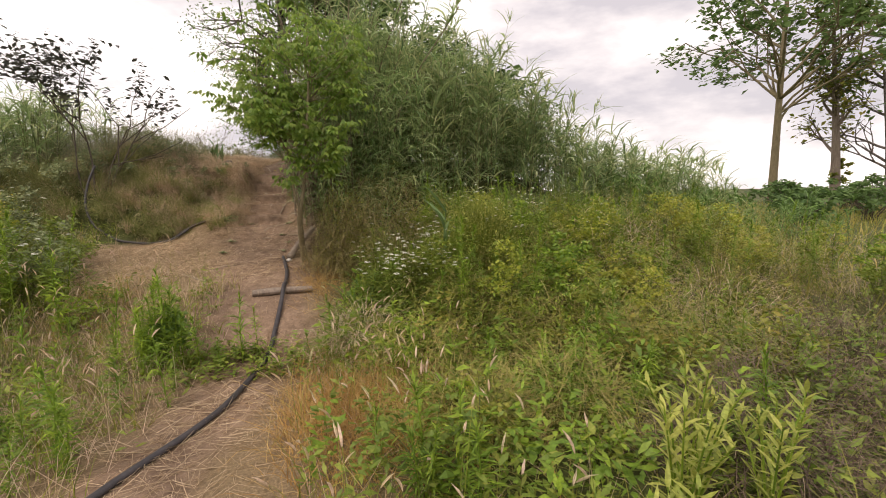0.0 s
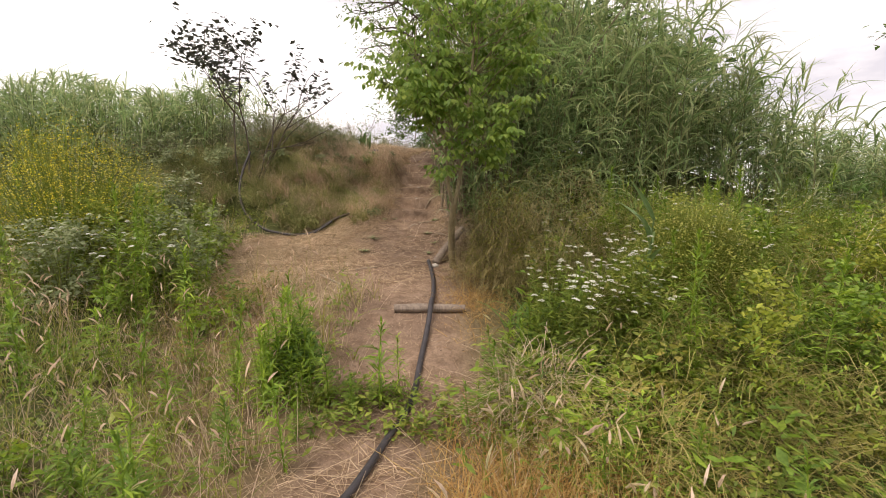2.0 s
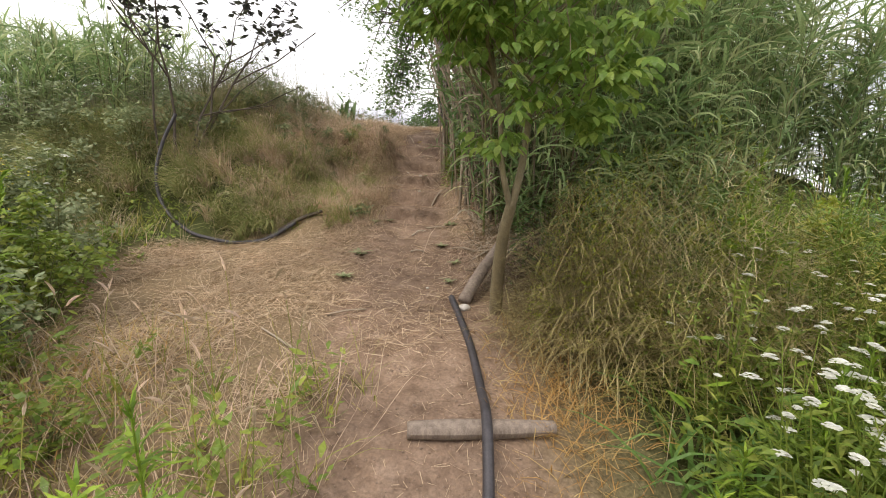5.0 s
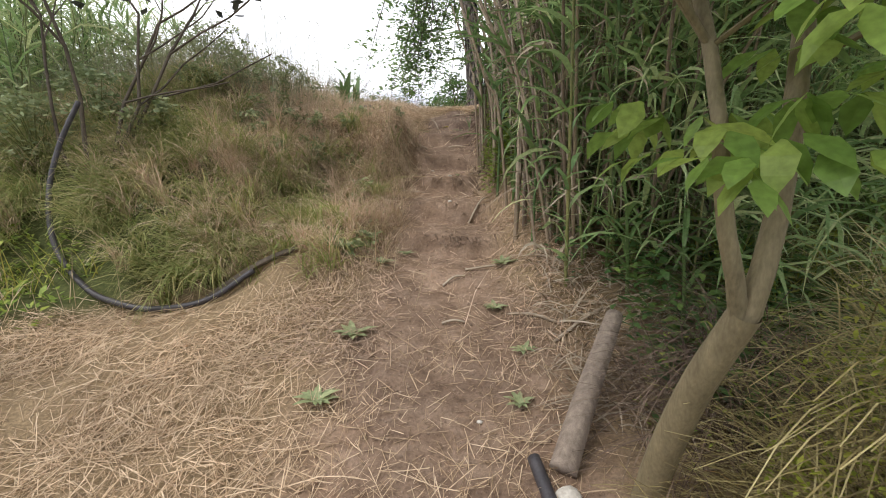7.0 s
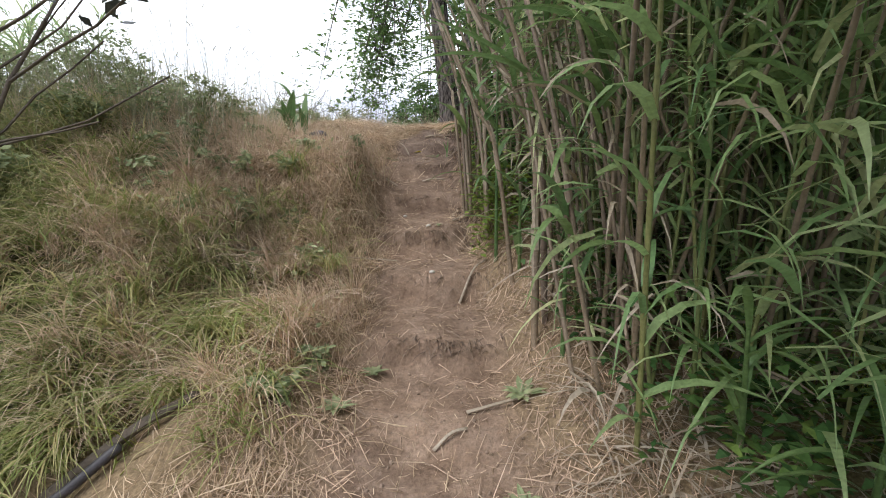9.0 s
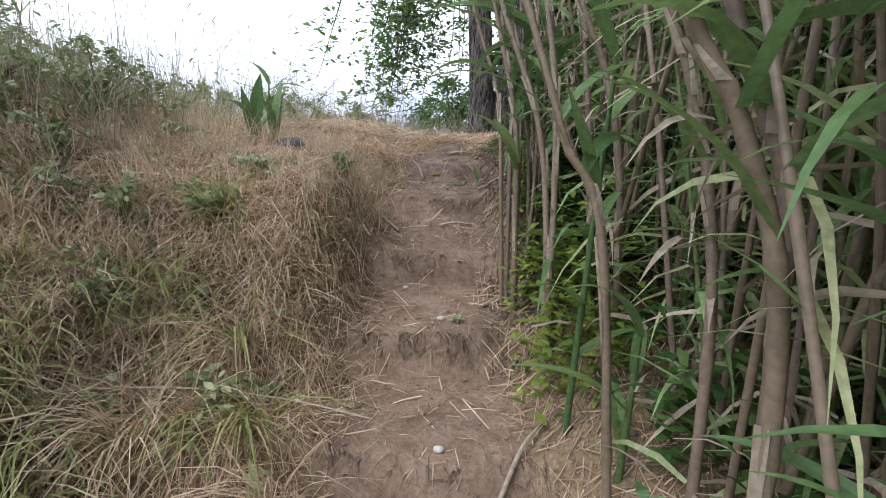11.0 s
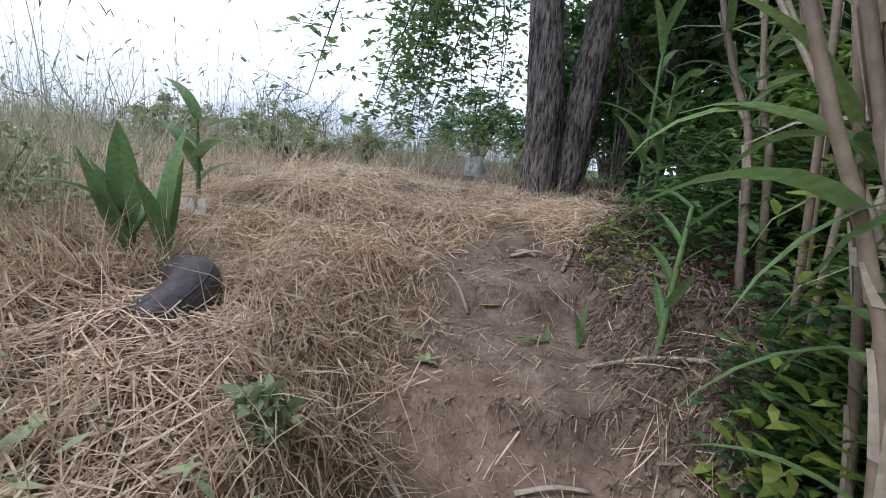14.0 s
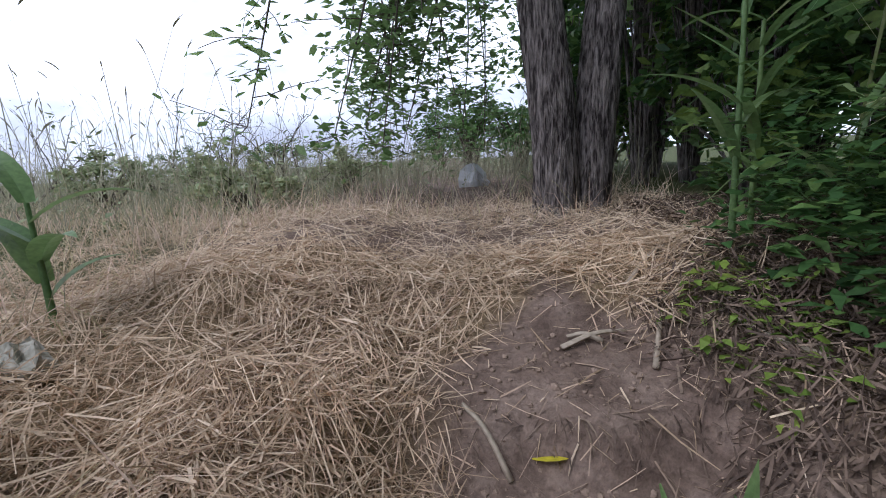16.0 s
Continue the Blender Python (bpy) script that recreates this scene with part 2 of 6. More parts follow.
M = {
    "soil": ground_mat(),
    "straw": leaf_mat("straw", [(0.269, 0.186, 0.109), (0.469, 0.340, 0.219), (0.626, 0.483, 0.327), (0.737, 0.593, 0.437)], 0.25, 0.6, 0.85),
    "dead": leaf_mat("dead_litter", [(0.220, 0.156, 0.111), (0.440, 0.315, 0.220), (0.720, 0.525, 0.367)], 0.1, 0.7, 0.8),
    "dry": leaf_mat("dry_grass", [(0.330, 0.263, 0.162), (0.594, 0.445, 0.300), (0.792, 0.610, 0.490), (0.495, 0.445, 0.243)], 0.4, 0.6, 0.8),
    "rust": leaf_mat("rusty_grass", [(0.360, 0.187, 0.056), (0.504, 0.308, 0.100), (0.540, 0.462, 0.225)], 0.25, 0.6, 0.85),
    "grass": leaf_mat("green_grass", [(0.130, 0.164, 0.025), (0.219, 0.256, 0.042), (0.333, 0.328, 0.068), (0.508, 0.399, 0.110)], 0.35, 0.5, 0.75),
    "bankgrass": leaf_mat("bank_grass", [(0.137, 0.190, 0.053), (0.217, 0.265, 0.079), (0.322, 0.341, 0.125), (0.499, 0.438, 0.218)], 0.45, 0.5, 0.7),
    "lush": leaf_mat("lush_grass", [(0.091, 0.169, 0.039), (0.143, 0.260, 0.058), (0.221, 0.325, 0.098)], 0.35, 0.45, 0.8),
    "weed": leaf_mat("weed_leaf", [(0.105, 0.191, 0.025), (0.193, 0.308, 0.036), (0.354, 0.464, 0.054)], 0.35, 0.5, 0.8),
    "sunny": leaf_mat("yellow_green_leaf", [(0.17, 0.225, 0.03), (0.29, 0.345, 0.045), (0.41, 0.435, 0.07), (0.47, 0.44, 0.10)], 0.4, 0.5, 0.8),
    "herb": leaf_mat("herb_leaf", [(0.112, 0.181, 0.030), (0.198, 0.272, 0.045), (0.338, 0.363, 0.069)], 0.35, 0.5, 0.75),
    "greyherb": leaf_mat("grey_herb", [(0.173, 0.220, 0.107), (0.276, 0.318, 0.160), (0.406, 0.419, 0.221)], 0.25, 0.6, 0.8),
    "mustard": leaf_mat("mustard_flower", [(0.650, 0.560, 0.050), (0.851, 0.717, 0.056), (0.538, 0.526, 0.067)], 0.35, 0.6, 0.9),
    "tangle": leaf_mat("withered_stem", [(0.209, 0.202, 0.054), (0.325, 0.283, 0.083), (0.439, 0.355, 0.136)], 0.15, 0.55, 0.8),
    "withered": leaf_mat("tangled_stem", [(0.140, 0.110, 0.048), (0.315, 0.253, 0.105), (0.437, 0.367, 0.175), (0.506, 0.437, 0.262)], 0.15, 0.55, 0.75),
    "willow": leaf_mat("willow_leaf", [(0.28, 0.34, 0.07), (0.40, 0.43, 0.095), (0.53, 0.52, 0.14)], 0.35, 0.5, 0.9),
    "white": leaf_mat("umbel_flower", [(0.66, 0.67, 0.58), (0.78, 0.78, 0.70)], 0.3, 0.7, 0.95),
    "reed": leaf_mat("reed_leaf", [(0.123, 0.216, 0.089), (0.228, 0.339, 0.134), (0.352, 0.452, 0.200), (0.559, 0.575, 0.312)], 0.42, 0.42, 0.75),
    "reedblue": leaf_mat("reed_blade", [(0.095, 0.167, 0.063), (0.142, 0.227, 0.083), (0.214, 0.292, 0.102)], 0.35, 0.36, 0.9),
    "cane": leaf_mat("cane", [(0.121, 0.088, 0.066), (0.182, 0.136, 0.104), (0.218, 0.164, 0.108), (0.255, 0.204, 0.171)], 0.0, 0.45, 0.8),
    "canegreen": leaf_mat("green_cane", [(0.079, 0.116, 0.043), (0.138, 0.159, 0.058), (0.217, 0.188, 0.072)], 0.0, 0.4, 0.85),
    "sheath": leaf_mat("cane_sheath", [(0.255, 0.196, 0.136), (0.357, 0.289, 0.212), (0.425, 0.357, 0.272)], 0.1, 0.6, 0.85),
    "maple": leaf_mat("maple_leaf", [(0.114, 0.203, 0.042), (0.195, 0.308, 0.067), (0.336, 0.426, 0.099)], 0.55, 0.45, 0.8),
    "dark": leaf_mat("dark_leaf", [(0.060, 0.061, 0.060), (0.093, 0.099, 0.082), (0.145, 0.136, 0.111)], 0.15, 0.45, 0.85),
    "poplar": leaf_mat("tree_leaf", [(0.101, 0.172, 0.056), (0.172, 0.272, 0.087), (0.281, 0.382, 0.153)], 0.5, 0.45, 0.8),
    "bramble": leaf_mat("bramble_leaf", [(0.037, 0.083, 0.025), (0.064, 0.134, 0.037), (0.115, 0.190, 0.050), (0.205, 0.280, 0.060)], 0.3, 0.45, 0.75),
    "far": leaf_mat("far_leaf", [(0.061, 0.121, 0.039), (0.110, 0.193, 0.055), (0.165, 0.253, 0.077)], 0.3, 0.6, 0.75),
    "haze": leaf_mat("steppe_weed", [(0.222, 0.216, 0.140), (0.334, 0.314, 0.208), (0.431, 0.397, 0.264)], 0.25, 0.7, 0.8),
    "yellow": leaf_mat("yellow_leaf", [(0.60, 0.52, 0.03), (0.66, 0.57, 0.05)], 0.3, 0.5, 0.95),
    "bark": rough_mat("bark", (0.04, 0.032, 0.03), (0.36, 0.31, 0.28), 8.0, 0.9, 1.0, (3.6, 3.6, 0.5), 24.0, 0.2, 0.12, 0.42, 0.58),
    "smoothbark": rough_mat("smooth_bark", (0.13, 0.105, 0.06), (0.28, 0.23, 0.135), 9.0, 0.75, 0.5, (2, 2, 0.7)),
    "twig": rough_mat("twig", (0.05, 0.04, 0.032), (0.15, 0.12, 0.09), 12.0),
    "tangle_stem": rough_mat("green_stem", (0.10, 0.12, 0.04), (0.2, 0.2, 0.08), 12.0),
    "wood": rough_mat("grey_wood", (0.13, 0.10, 0.08), (0.36, 0.29, 0.23), 6.0, 0.85, 0.8, (6, 6, 0.6), 60.0),
    "hose": rough_mat("hose_plastic", (0.022, 0.021, 0.024), (0.07, 0.062, 0.066), 14.0, 0.5, 0.2, (1, 1, 1), 120.0, 0.45),
    "rubber": rough_mat("rubber", (0.028, 0.022, 0.024), (0.10, 0.082, 0.082), 10.0, 0.6, 0.5),
    "clod": rough_mat("clod_earth", (0.13, 0.09, 0.065), (0.34, 0.25, 0.185), 24.0, 0.95),
    # darker litter than dead: brown rot with the cutting's shade in its tone
    "rot": leaf_mat("shade_toned_rot", [(0.050, 0.033, 0.023), (0.104, 0.070, 0.050), (0.180, 0.126, 0.090), (0.279, 0.207, 0.144)], 0.05, 0.8, 0.75),
    "stone": rough_mat("pebble_stone", (0.35, 0.31, 0.26), (0.66, 0.62, 0.55), 20.0),
    "dirtyrag": rough_mat("dirty_cloth", (0.22, 0.21, 0.16), (0.55, 0.53, 0.45), 22.0, 0.9, 0.8),
    "plastic": rough_mat("bag_plastic", (0.55, 0.54, 0.55), (0.80, 0.79, 0.80), 6.0, 0.4, 0.6),
}


# ---------------------------------------------------------------- mesh helpers
class Soup:
    """Strips and tubes gathered in arrays and linked as one mesh."""

    def __init__(self):
        self.v, self.f, self.count = [], [], 0

    def grid(self, rows):
        """rows: (N, k, c, 3): N separate sheets of k by c points."""
        n, k, c, _ = rows.shape
        idx = (np.arange(n)[:, None, None] * (k * c) + np.arange(k)[None, :, None] * c + np.arange(c)[None, None, :]) + self.count
        quads = np.stack([idx[:, :-1, :-1], idx[:, :-1, 1:], idx[:, 1:, 1:], idx[:, 1:, :-1]], -1).reshape(-1, 4)
        self.v.append(rows.reshape(-1, 3))
        self.f.append(quads)
        self.count += n * k * c
        return self

    def blades(self, root, az, length, width, up0, up1, segs=3, profile=(1.0, 0.9, 0.6, 0.05), fold=0.0, twist=0.0, power=1.0):
        """Curved leaves: heading az, leaving at angle up0 and ending at up1 (radians above level)."""
        root = np.atleast_2d(np.asarray(root, float))
        n = len(root)
        az, length, width, up0, up1, twist = (np.broadcast_to(np.asarray(q, float), (n,)) for q in (az, length, width, up0, up1, twist))
        s = (np.arange(segs) + 0.5) / segs
        ang = up0[:, None] + (up1 - up0)[:, None] * s[None] ** power
        step = (length / segs)[:, None]
        r = np.concatenate([np.zeros((n, 1)), np.cumsum(np.cos(ang) * step, 1)], 1)
        z = np.concatenate([np.zeros((n, 1)), np.cumsum(np.sin(ang) * step, 1)], 1)
        mid = np.stack([r * np.cos(az)[:, None], r * np.sin(az)[:, None], z], -1) + root[:, None]
        a2 = np.concatenate([ang[:, :1], ang], 1)
        side = np.stack([-np.sin(az), np.cos(az), np.zeros(n)], -1)[:, None] * np.ones((1, segs + 1, 1))
        nrm = np.stack([-np.sin(a2) * np.cos(az)[:, None], -np.sin(a2) * np.sin(az)[:, None], np.cos(a2)], -1)
        side = side * np.cos(twist)[:, None, None] + nrm * np.sin(twist)[:, None, None]
        w = np.interp(np.linspace(0, 1, segs + 1), np.linspace(0, 1, len(profile)), profile)
        half = 0.5 * width[:, None, None] * w[None, :, None] * side
        if fold > 0:
            lift = nrm * (fold * width[:, None, None] * w[None, :, None])
            return self.grid(np.stack([mid - half + lift, mid, mid + half + lift], 2))
        return self.grid(np.stack([mid - half, mid + half], 2))

    def tubes(self, pts, rad, sides=4):
        """pts (N, k, 3), rad (N, k)."""
        pts, rad = np.asarray(pts, float), np.asarray(rad, float)
        if pts.ndim == 2:
            pts, rad = pts[None], rad[None]
        tan = np.gradient(pts, axis=1)
        tan /= np.linalg.norm(tan, axis=-1, keepdims=True) + 1e-9
        ref = np.where(np.abs(tan[:, :1, 2:3]) < 0.8, np.array([0.0, 0, 1]), np.array([1.0, 0.15, 0]))
        a = np.cross(tan, ref)
        a /= np.linalg.norm(a, axis=-1, keepdims=True) + 1e-9
        b = np.cross(tan, a)
        th = np.linspace(0, 2 * np.pi, sides + 1)
        ring = a[:, :, None] * np.cos(th)[None, None, :, None] + b[:, :, None] * np.sin(th)[None, None, :, None]
        return self.grid(pts[:, :, None] + ring * rad[:, :, None, None])

    def mesh(self, name, mat, smooth=False):
        me = bpy.data.meshes.new(name)
        v = np.concatenate(self.v).astype(np.float32)
        f = np.concatenate(self.f).astype(np.int32)
        me.vertices.add(len(v))
        me.vertices.foreach_set("co", v.ravel())
        me.loops.add(f.size)
        me.loops.foreach_set("vertex_index", f.ravel())
        me.polygons.add(len(f))
        me.polygons.foreach_set("loop_start", np.arange(0, f.size, 4, dtype=np.int32))
        me.polygons.foreach_set("use_smooth", np.full(len(f), smooth))
        me.update(calc_edges=True)
        me.materials.append(mat)
        return me


def part(name, soup, mat, parent, label="", smooth=False):
    ob = new(name, soup.mesh(name, M[mat], smooth))
    ob.parent = parent
    return tagged(ob, label)


def stuff(name, soup, mat, label, category, smooth=False):
    return tagged(new(name, soup.mesh(name, M[mat], smooth)), label, category, kind="stuff")


def single(name, soup, mat, label, category, group="", smooth=True):
    return tagged(new(name, soup.mesh(name, M[mat], smooth)), label, category, group)


def thing(name, label, category, group=""):
    return tagged(new(name), label, category, group)


def curve(points, n):
    """A smooth line through the points, as n places."""
    p = np.asarray(points, float)
    t = np.linspace(0, len(p) - 1, n)
    i = np.clip(t.astype(int), 0, len(p) - 2)
    u = (t - i)[:, None]
    q = np.vstack([2 * p[0] - p[1], p, 2 * p[-1] - p[-2]])
    a, b, c, d = q[i], q[i + 1], q[i + 2], q[i + 3]
    return 0.5 * (2 * b + (c - a) * u + (2 * a - 5 * b + 4 * c - d) * u**2 + (3 * b - 3 * c + d - a) * u**3)


def rng_of(seed):
    return np.random.default_rng(seed)


def smooth(a, b, x):
    t = np.clip((np.asarray(x, float) - a) / (b - a), 0, 1)
    return t * t * (3 - 2 * t)


# ---------------------------------------------------------------- ground
def ripple(x, y):
    return (np.sin(2.1 * x + 0.7 * y) * np.cos(1.7 * y - 0.9 * x) * 0.5 + np.sin(4.3 * x - 2.9 * y + 1.3) * 0.25 + np.sin(9.1 * y + 5.3 * x) * np.cos(7.7 * x - 3.1 * y) * 0.14)


def track_height(y):
    y = np.asarray(y, float)
    s = (y - 8.95) / 0.62
    f = s - np.floor(s)
    stepped = (np.floor(s) + np.where(f < 0.12, f / 0.12 * 1.1, 1.1 - (f - 0.12) / 0.88 * 0.1)) * 0.62 + 8.95
    k = smooth(8.8, 9.4, y) * (0.85 - 0.4 * smooth(10.6, 11.6, y)) * (1 - smooth(13.0, 13.4, y))
    y = y * (1 - k) + (stepped - 0.25) * k
    return np.interp(y, (-2, 2, 4.3, 5.2, 6.05, 7.66, 8.44, 9.5, 10.2, 11.0, 11.4, 12.1, 12.5, 12.75, 13.25, 14.2),
                     (-0.32, -0.36, -0.40, -0.2, 0.12, 0.36, 0.56, 0.84, 1.05, 1.28, 1.45, 1.80, 1.93, 1.99, 2.26, 2.33))


def ground_z(x, y):
    x, y = np.asarray(x, float), np.asarray(y, float)
    track = track_height(y + 0.035 * np.sin(6 * x + 2 * y) + 0.015 * np.sin(17 * x))
    yl = y + 0.18 * np.sin(0.9 * x) + 0.07 * (x + 1.5) * (x < -1.5)
    yl = yl - 0.85 * smooth(-1.8, -0.8, x) * smooth(8.4, 9.2, y) * (1 - smooth(10.45, 11.15, y))
    left = np.interp(yl, (-2, 2, 4.3, 5.2, 6.05, 7.66, 8.75, 9.3, 10.0, 10.8, 11.5, 12.2, 13.2, 14.5),
                     (-0.32, -0.36, -0.38, -0.15, 0.14, 0.38, 0.52, 0.95, 1.45, 1.86, 2.02, 2.13, 2.28, 2.33))
    right = np.interp(y, (-2, 2, 4.3, 5.2, 6.05, 7.66, 8.5, 9.5, 11.0, 12.2, 13.2, 14.5),
                      (-0.32, -0.36, -0.36, -0.15, 0.15, 0.45, 0.72, 1.08, 1.66, 2.12, 2.3, 2.33))
    foot = smooth(-1.7, -1.1, x) * smooth(8.5, 9.0, y)
    left = np.maximum(left, left * (1 - foot) + (track + 0.04) * foot)
    left = left + 0.5 * np.exp(-(((x + 2.7) / 1.0) ** 2 + ((y - 11.3) / 0.9) ** 2))
    wl = smooth(0.27, 0.66, -(x - 0.03 + 0.08 * smooth(10.2, 10.8, y) + 0.06 * smooth(11.6, 12.2, y)) + 0.05 * np.sin(5 * y)) * smooth(8.3, 9.3, y)
    wr = smooth(0.30 - 0.08 * smooth(11.3, 11.9, y), 0.75 - 0.15 * smooth(11.3, 11.9, y), x) * smooth(8.0, 9.0, y)
    z = track * (1 - wl) * (1 - wr) + left * wl + right * wr
    far = smooth(4.5, 13.0, x) * smooth(3.5, 6.0, y)
    z = z * (1 - far) - 0.32 * far
    off = smooth(0.25, 1.2, np.abs(x))
    lumps = np.sin(13.1 * x + 4.1 * y + 2 * np.sin(3 * y)) * np.sin(11.7 * y - 6.3 * x) * 0.028 * smooth(8.6, 9.6, y) * smooth(0.3, 0.6, np.abs(x)) * smooth(-4, -3, x) * (1 - smooth(2, 3, x))
    return z + lumps + ripple(x, y) * (0.025 + 0.06 * off)


def lines(pieces):
    out = [np.arange(a, b, s) for a, b, s in pieces]
    return np.concatenate(out + [np.array([pieces[-1][1]])])


gx = lines([(-600, -60, 60), (-60, -16, 4), (-16, -4, 0.6), (-4, -1.6, 0.12), (-1.6, 1.6, 0.045), (1.6, 4, 0.12), (4, 16, 0.6), (16, 60, 4), (60, 600, 60)])
gy = lines([(-600, -60, 60), (-60, -8, 4), (-8, 1, 0.6), (1, 7, 0.1), (7, 14.4, 0.045), (14.4, 18, 0.2), (18, 40, 2), (40, 80, 8), (80, 600, 65)])
GX, GY = np.meshgrid(gx, gy)
soil_soup = Soup().grid(np.stack([GX, GY, ground_z(GX, GY)], -1)[None])
ground = tagged(new("ground", soil_soup.mesh("ground", M["soil"], True)), "brown trodden earth track and weedy bank", "ground", kind="structure")
cov = ground.data.color_attributes.new("cover", "FLOAT_COLOR", "POINT")


def track_half(y):
    return np.interp(y, (0, 3, 4.5, 5.5, 7.5, 8.6, 9.2, 11, 12.5, 12.95, 13.2, 14), (0.2, 0.3, 0.35, 0.6, 0.62, 0.5, 0.36, 0.33, 0.42, 0.4, 0.02, -0.4))


def track_mid(y):
    return np.interp(y, (0, 3, 4.5, 5.5, 7.5, 8.6, 10.2, 11, 12, 12.6), (-0.6, -0.3, 0.1, 0.2, 0.05, -0.02, -0.02, -0.07, -0.05, 0.08))


def bare(x, y):
    """1 on the trodden earth, 0 off it."""
    d = np.abs(x - track_mid(y)) + 0.1 * ripple(1.7 * x, 1.7 * y + 3)
    return 1 - smooth(track_half(y) * 0.75, track_half(y) * 1.25 + 0.12, d)


def clearing(x, y):
    """1 on the cut, straw-strewn apron at the foot of the bank."""
    cx = (x + 1.1) / 1.85
    cy = (y - 7.7) / 1.5
    return 1 - smooth(0.75, 1.15, np.sqrt(cx**2 + cy**2) + 0.15 * ripple(x, y))


turf_w = smooth(np.interp(GY, (-1.5, 2.0), (0.2, 1.0)), np.interp(GY, (-1.5, 2.0), (0.5, 2.2)), np.abs(GX + 0.3 + 0.25 * np.sin(1.3 * GY))) * (1 - clearing(GX, GY))
lit_w = (1 - bare(GX, GY)) * 0.85
# the soil turns darker towards the upper end, sooner on the right
dark_soil_w = 0.9 * smooth(11.8, 12.7, GY + 0.5 * ripple(1.3 * GX, 1.3 * GY) + 0.5 * GX)
cols = np.stack([lit_w, turf_w, dark_soil_w, 1 + 0 * lit_w], -1).astype(np.float32)
cov.data.foreach_set("color", cols.ravel())


def on_ground(x, y, sink=0.0):
    return np.stack([x, y, ground_z(x, y) - sink], -1)


def scatter(r, n, box, keep=None):
    """Random places in a box of the plan; keep(x, y) gives the chance of each."""
    x, y = r.uniform(box[0], box[1], n), r.uniform(box[2], box[3], n)
    if keep is None:
        return x, y
    ok = r.random(n) < keep(x, y)
    return x[ok], y[ok]


# ---------------------------------------------------------------- hose, logs, tyre, litter
def tube_thing(name, pts, rad, mat, label, category, sides=10, n=60, caps=True, group=""):
    c = curve(pts, n)
    r = np.interp(np.linspace(0, 1, n), np.linspace(0, 1, len(rad)), rad)
    if caps:
        c = np.vstack([c[:1], c, c[-1:]])
        r = np.r_[0.0005, r, 0.0005]
        c[0] += (c[1] - c[2]) * 0.02
        c[-1] += (c[-2] - c[-3]) * 0.02
    return single(name, Soup().tubes(c, r, sides), mat, label, category, group)


def laid(points, lift):
    return [(x, y, float(ground_z(x, y)) + lift + dz) for x, y, dz in points]


tube_thing("hose", laid([(-1.15, 1.7, 0), (-0.75, 2.35, 0), (-0.42, 2.97, 0), (0.0, 3.75, 0.01), (0.2, 4.46, 0), (0.34, 4.85, 0), (0.38, 5.3, 0), (0.43, 5.75, 0.03), (0.45, 6.05, 0.085), (0.46, 6.35, 0.03), (0.45, 6.9, 0), (0.40, 7.4, 0), (0.36, 7.68, 0.02)], 0.024),
           [0.026, 0.026], "hose", "black irrigation hose lying along the earth track", "hose", 12, 120)
tube_thing("hose", [(-2.93, 9.8, 1.95), (-3.02, 9.66, 1.6), (-3.02, 9.5, 1.22), (-2.82, 9.27, 0.88), (-2.45, 9.03, 0.66)] + laid([(-2.12, 8.87, 0.03), (-1.84, 8.83, 0.02), (-1.55, 8.9, 0.02), (-1.3, 9.05, 0.03)], 0.024),
           [0.02, 0.02], "hose", "black hose hanging from a shrub down to the straw", "hose", 10, 90)

log_z = float(ground_z(0.42, 6.06))
tube_thing("log", [(0.07, 6.04, log_z + 0.035), (0.3, 6.05, log_z + 0.04), (0.55, 6.07, log_z + 0.04), (0.8, 6.09, log_z + 0.04)], [0.042, 0.05, 0.046, 0.036], "wood",
           "grey weathered log lying across the track under the hose", "log", 12, 24)
tube_thing("log", [(0.46, 7.62, float(ground_z(0.46, 7.62)) + 0.03), (0.6, 7.85, 0.56), (0.84, 8.24, 0.80)], [0.055, 0.052, 0.043], "wood",
           "grey bark-stripped post leaning against the bank beside a sapling", "log", 12, 24)
tube_thing("stick", laid([(-1.6, 9.0, 0.02), (-1.3, 9.1, 0.05), (-1.05, 9.22, 0.04)], 0.01), [0.028, 0.02], "twig", "dark dead branch at the foot of the grassy bank", "stick", 6, 14)
tube_thing("stick", [(-1.339, 10.281, 1.32), (-0.938, 10.391, 1.299), (-0.55, 10.417, 1.261), (-0.214, 10.345, 1.242)], [0.004, 0.0035], "sheath", "long pale dry stalk lodged across the grassy bank", "stick", 6, 20)
stick_spots = [(0.15, 13.0, 0.3, 0.22), (0.32, 12.96, 1.1, 0.2), (-0.35, 11.9, 2.2, 0.3), (0.3, 10.3, 0.9, 0.35), (-0.8, 6.9, 2.5, 0.4), (-0.45, 7.4, 0.4, 0.3), (0.35, 11.3, 0.7, 0.3), (-1.6, 7.2, 2.7, 0.45), (0.28, 9.2, 0.2, 0.3), (0.42, 12.2, 2.4, 0.4), (0.12, 13.0, 2.9, 0.1), (0.7, 11.9, 1.2, 0.3), (0.74, 12.15, 1.0, 0.3), (0.55, 12.8, 2.0, 0.25), (0.45, 13.35, 0.8, 0.35), (-0.2, 12.75, 2.3, 0.16), (0.1, 11.95, 0.1, 0.22), (0.05, 9.05, 0.4, 0.16), (0.05, 8.6, 0.05, 0.14), (0.5, 8.6, 2.6, 0.3), (0.75, 8.5, 0.6, 0.4)]
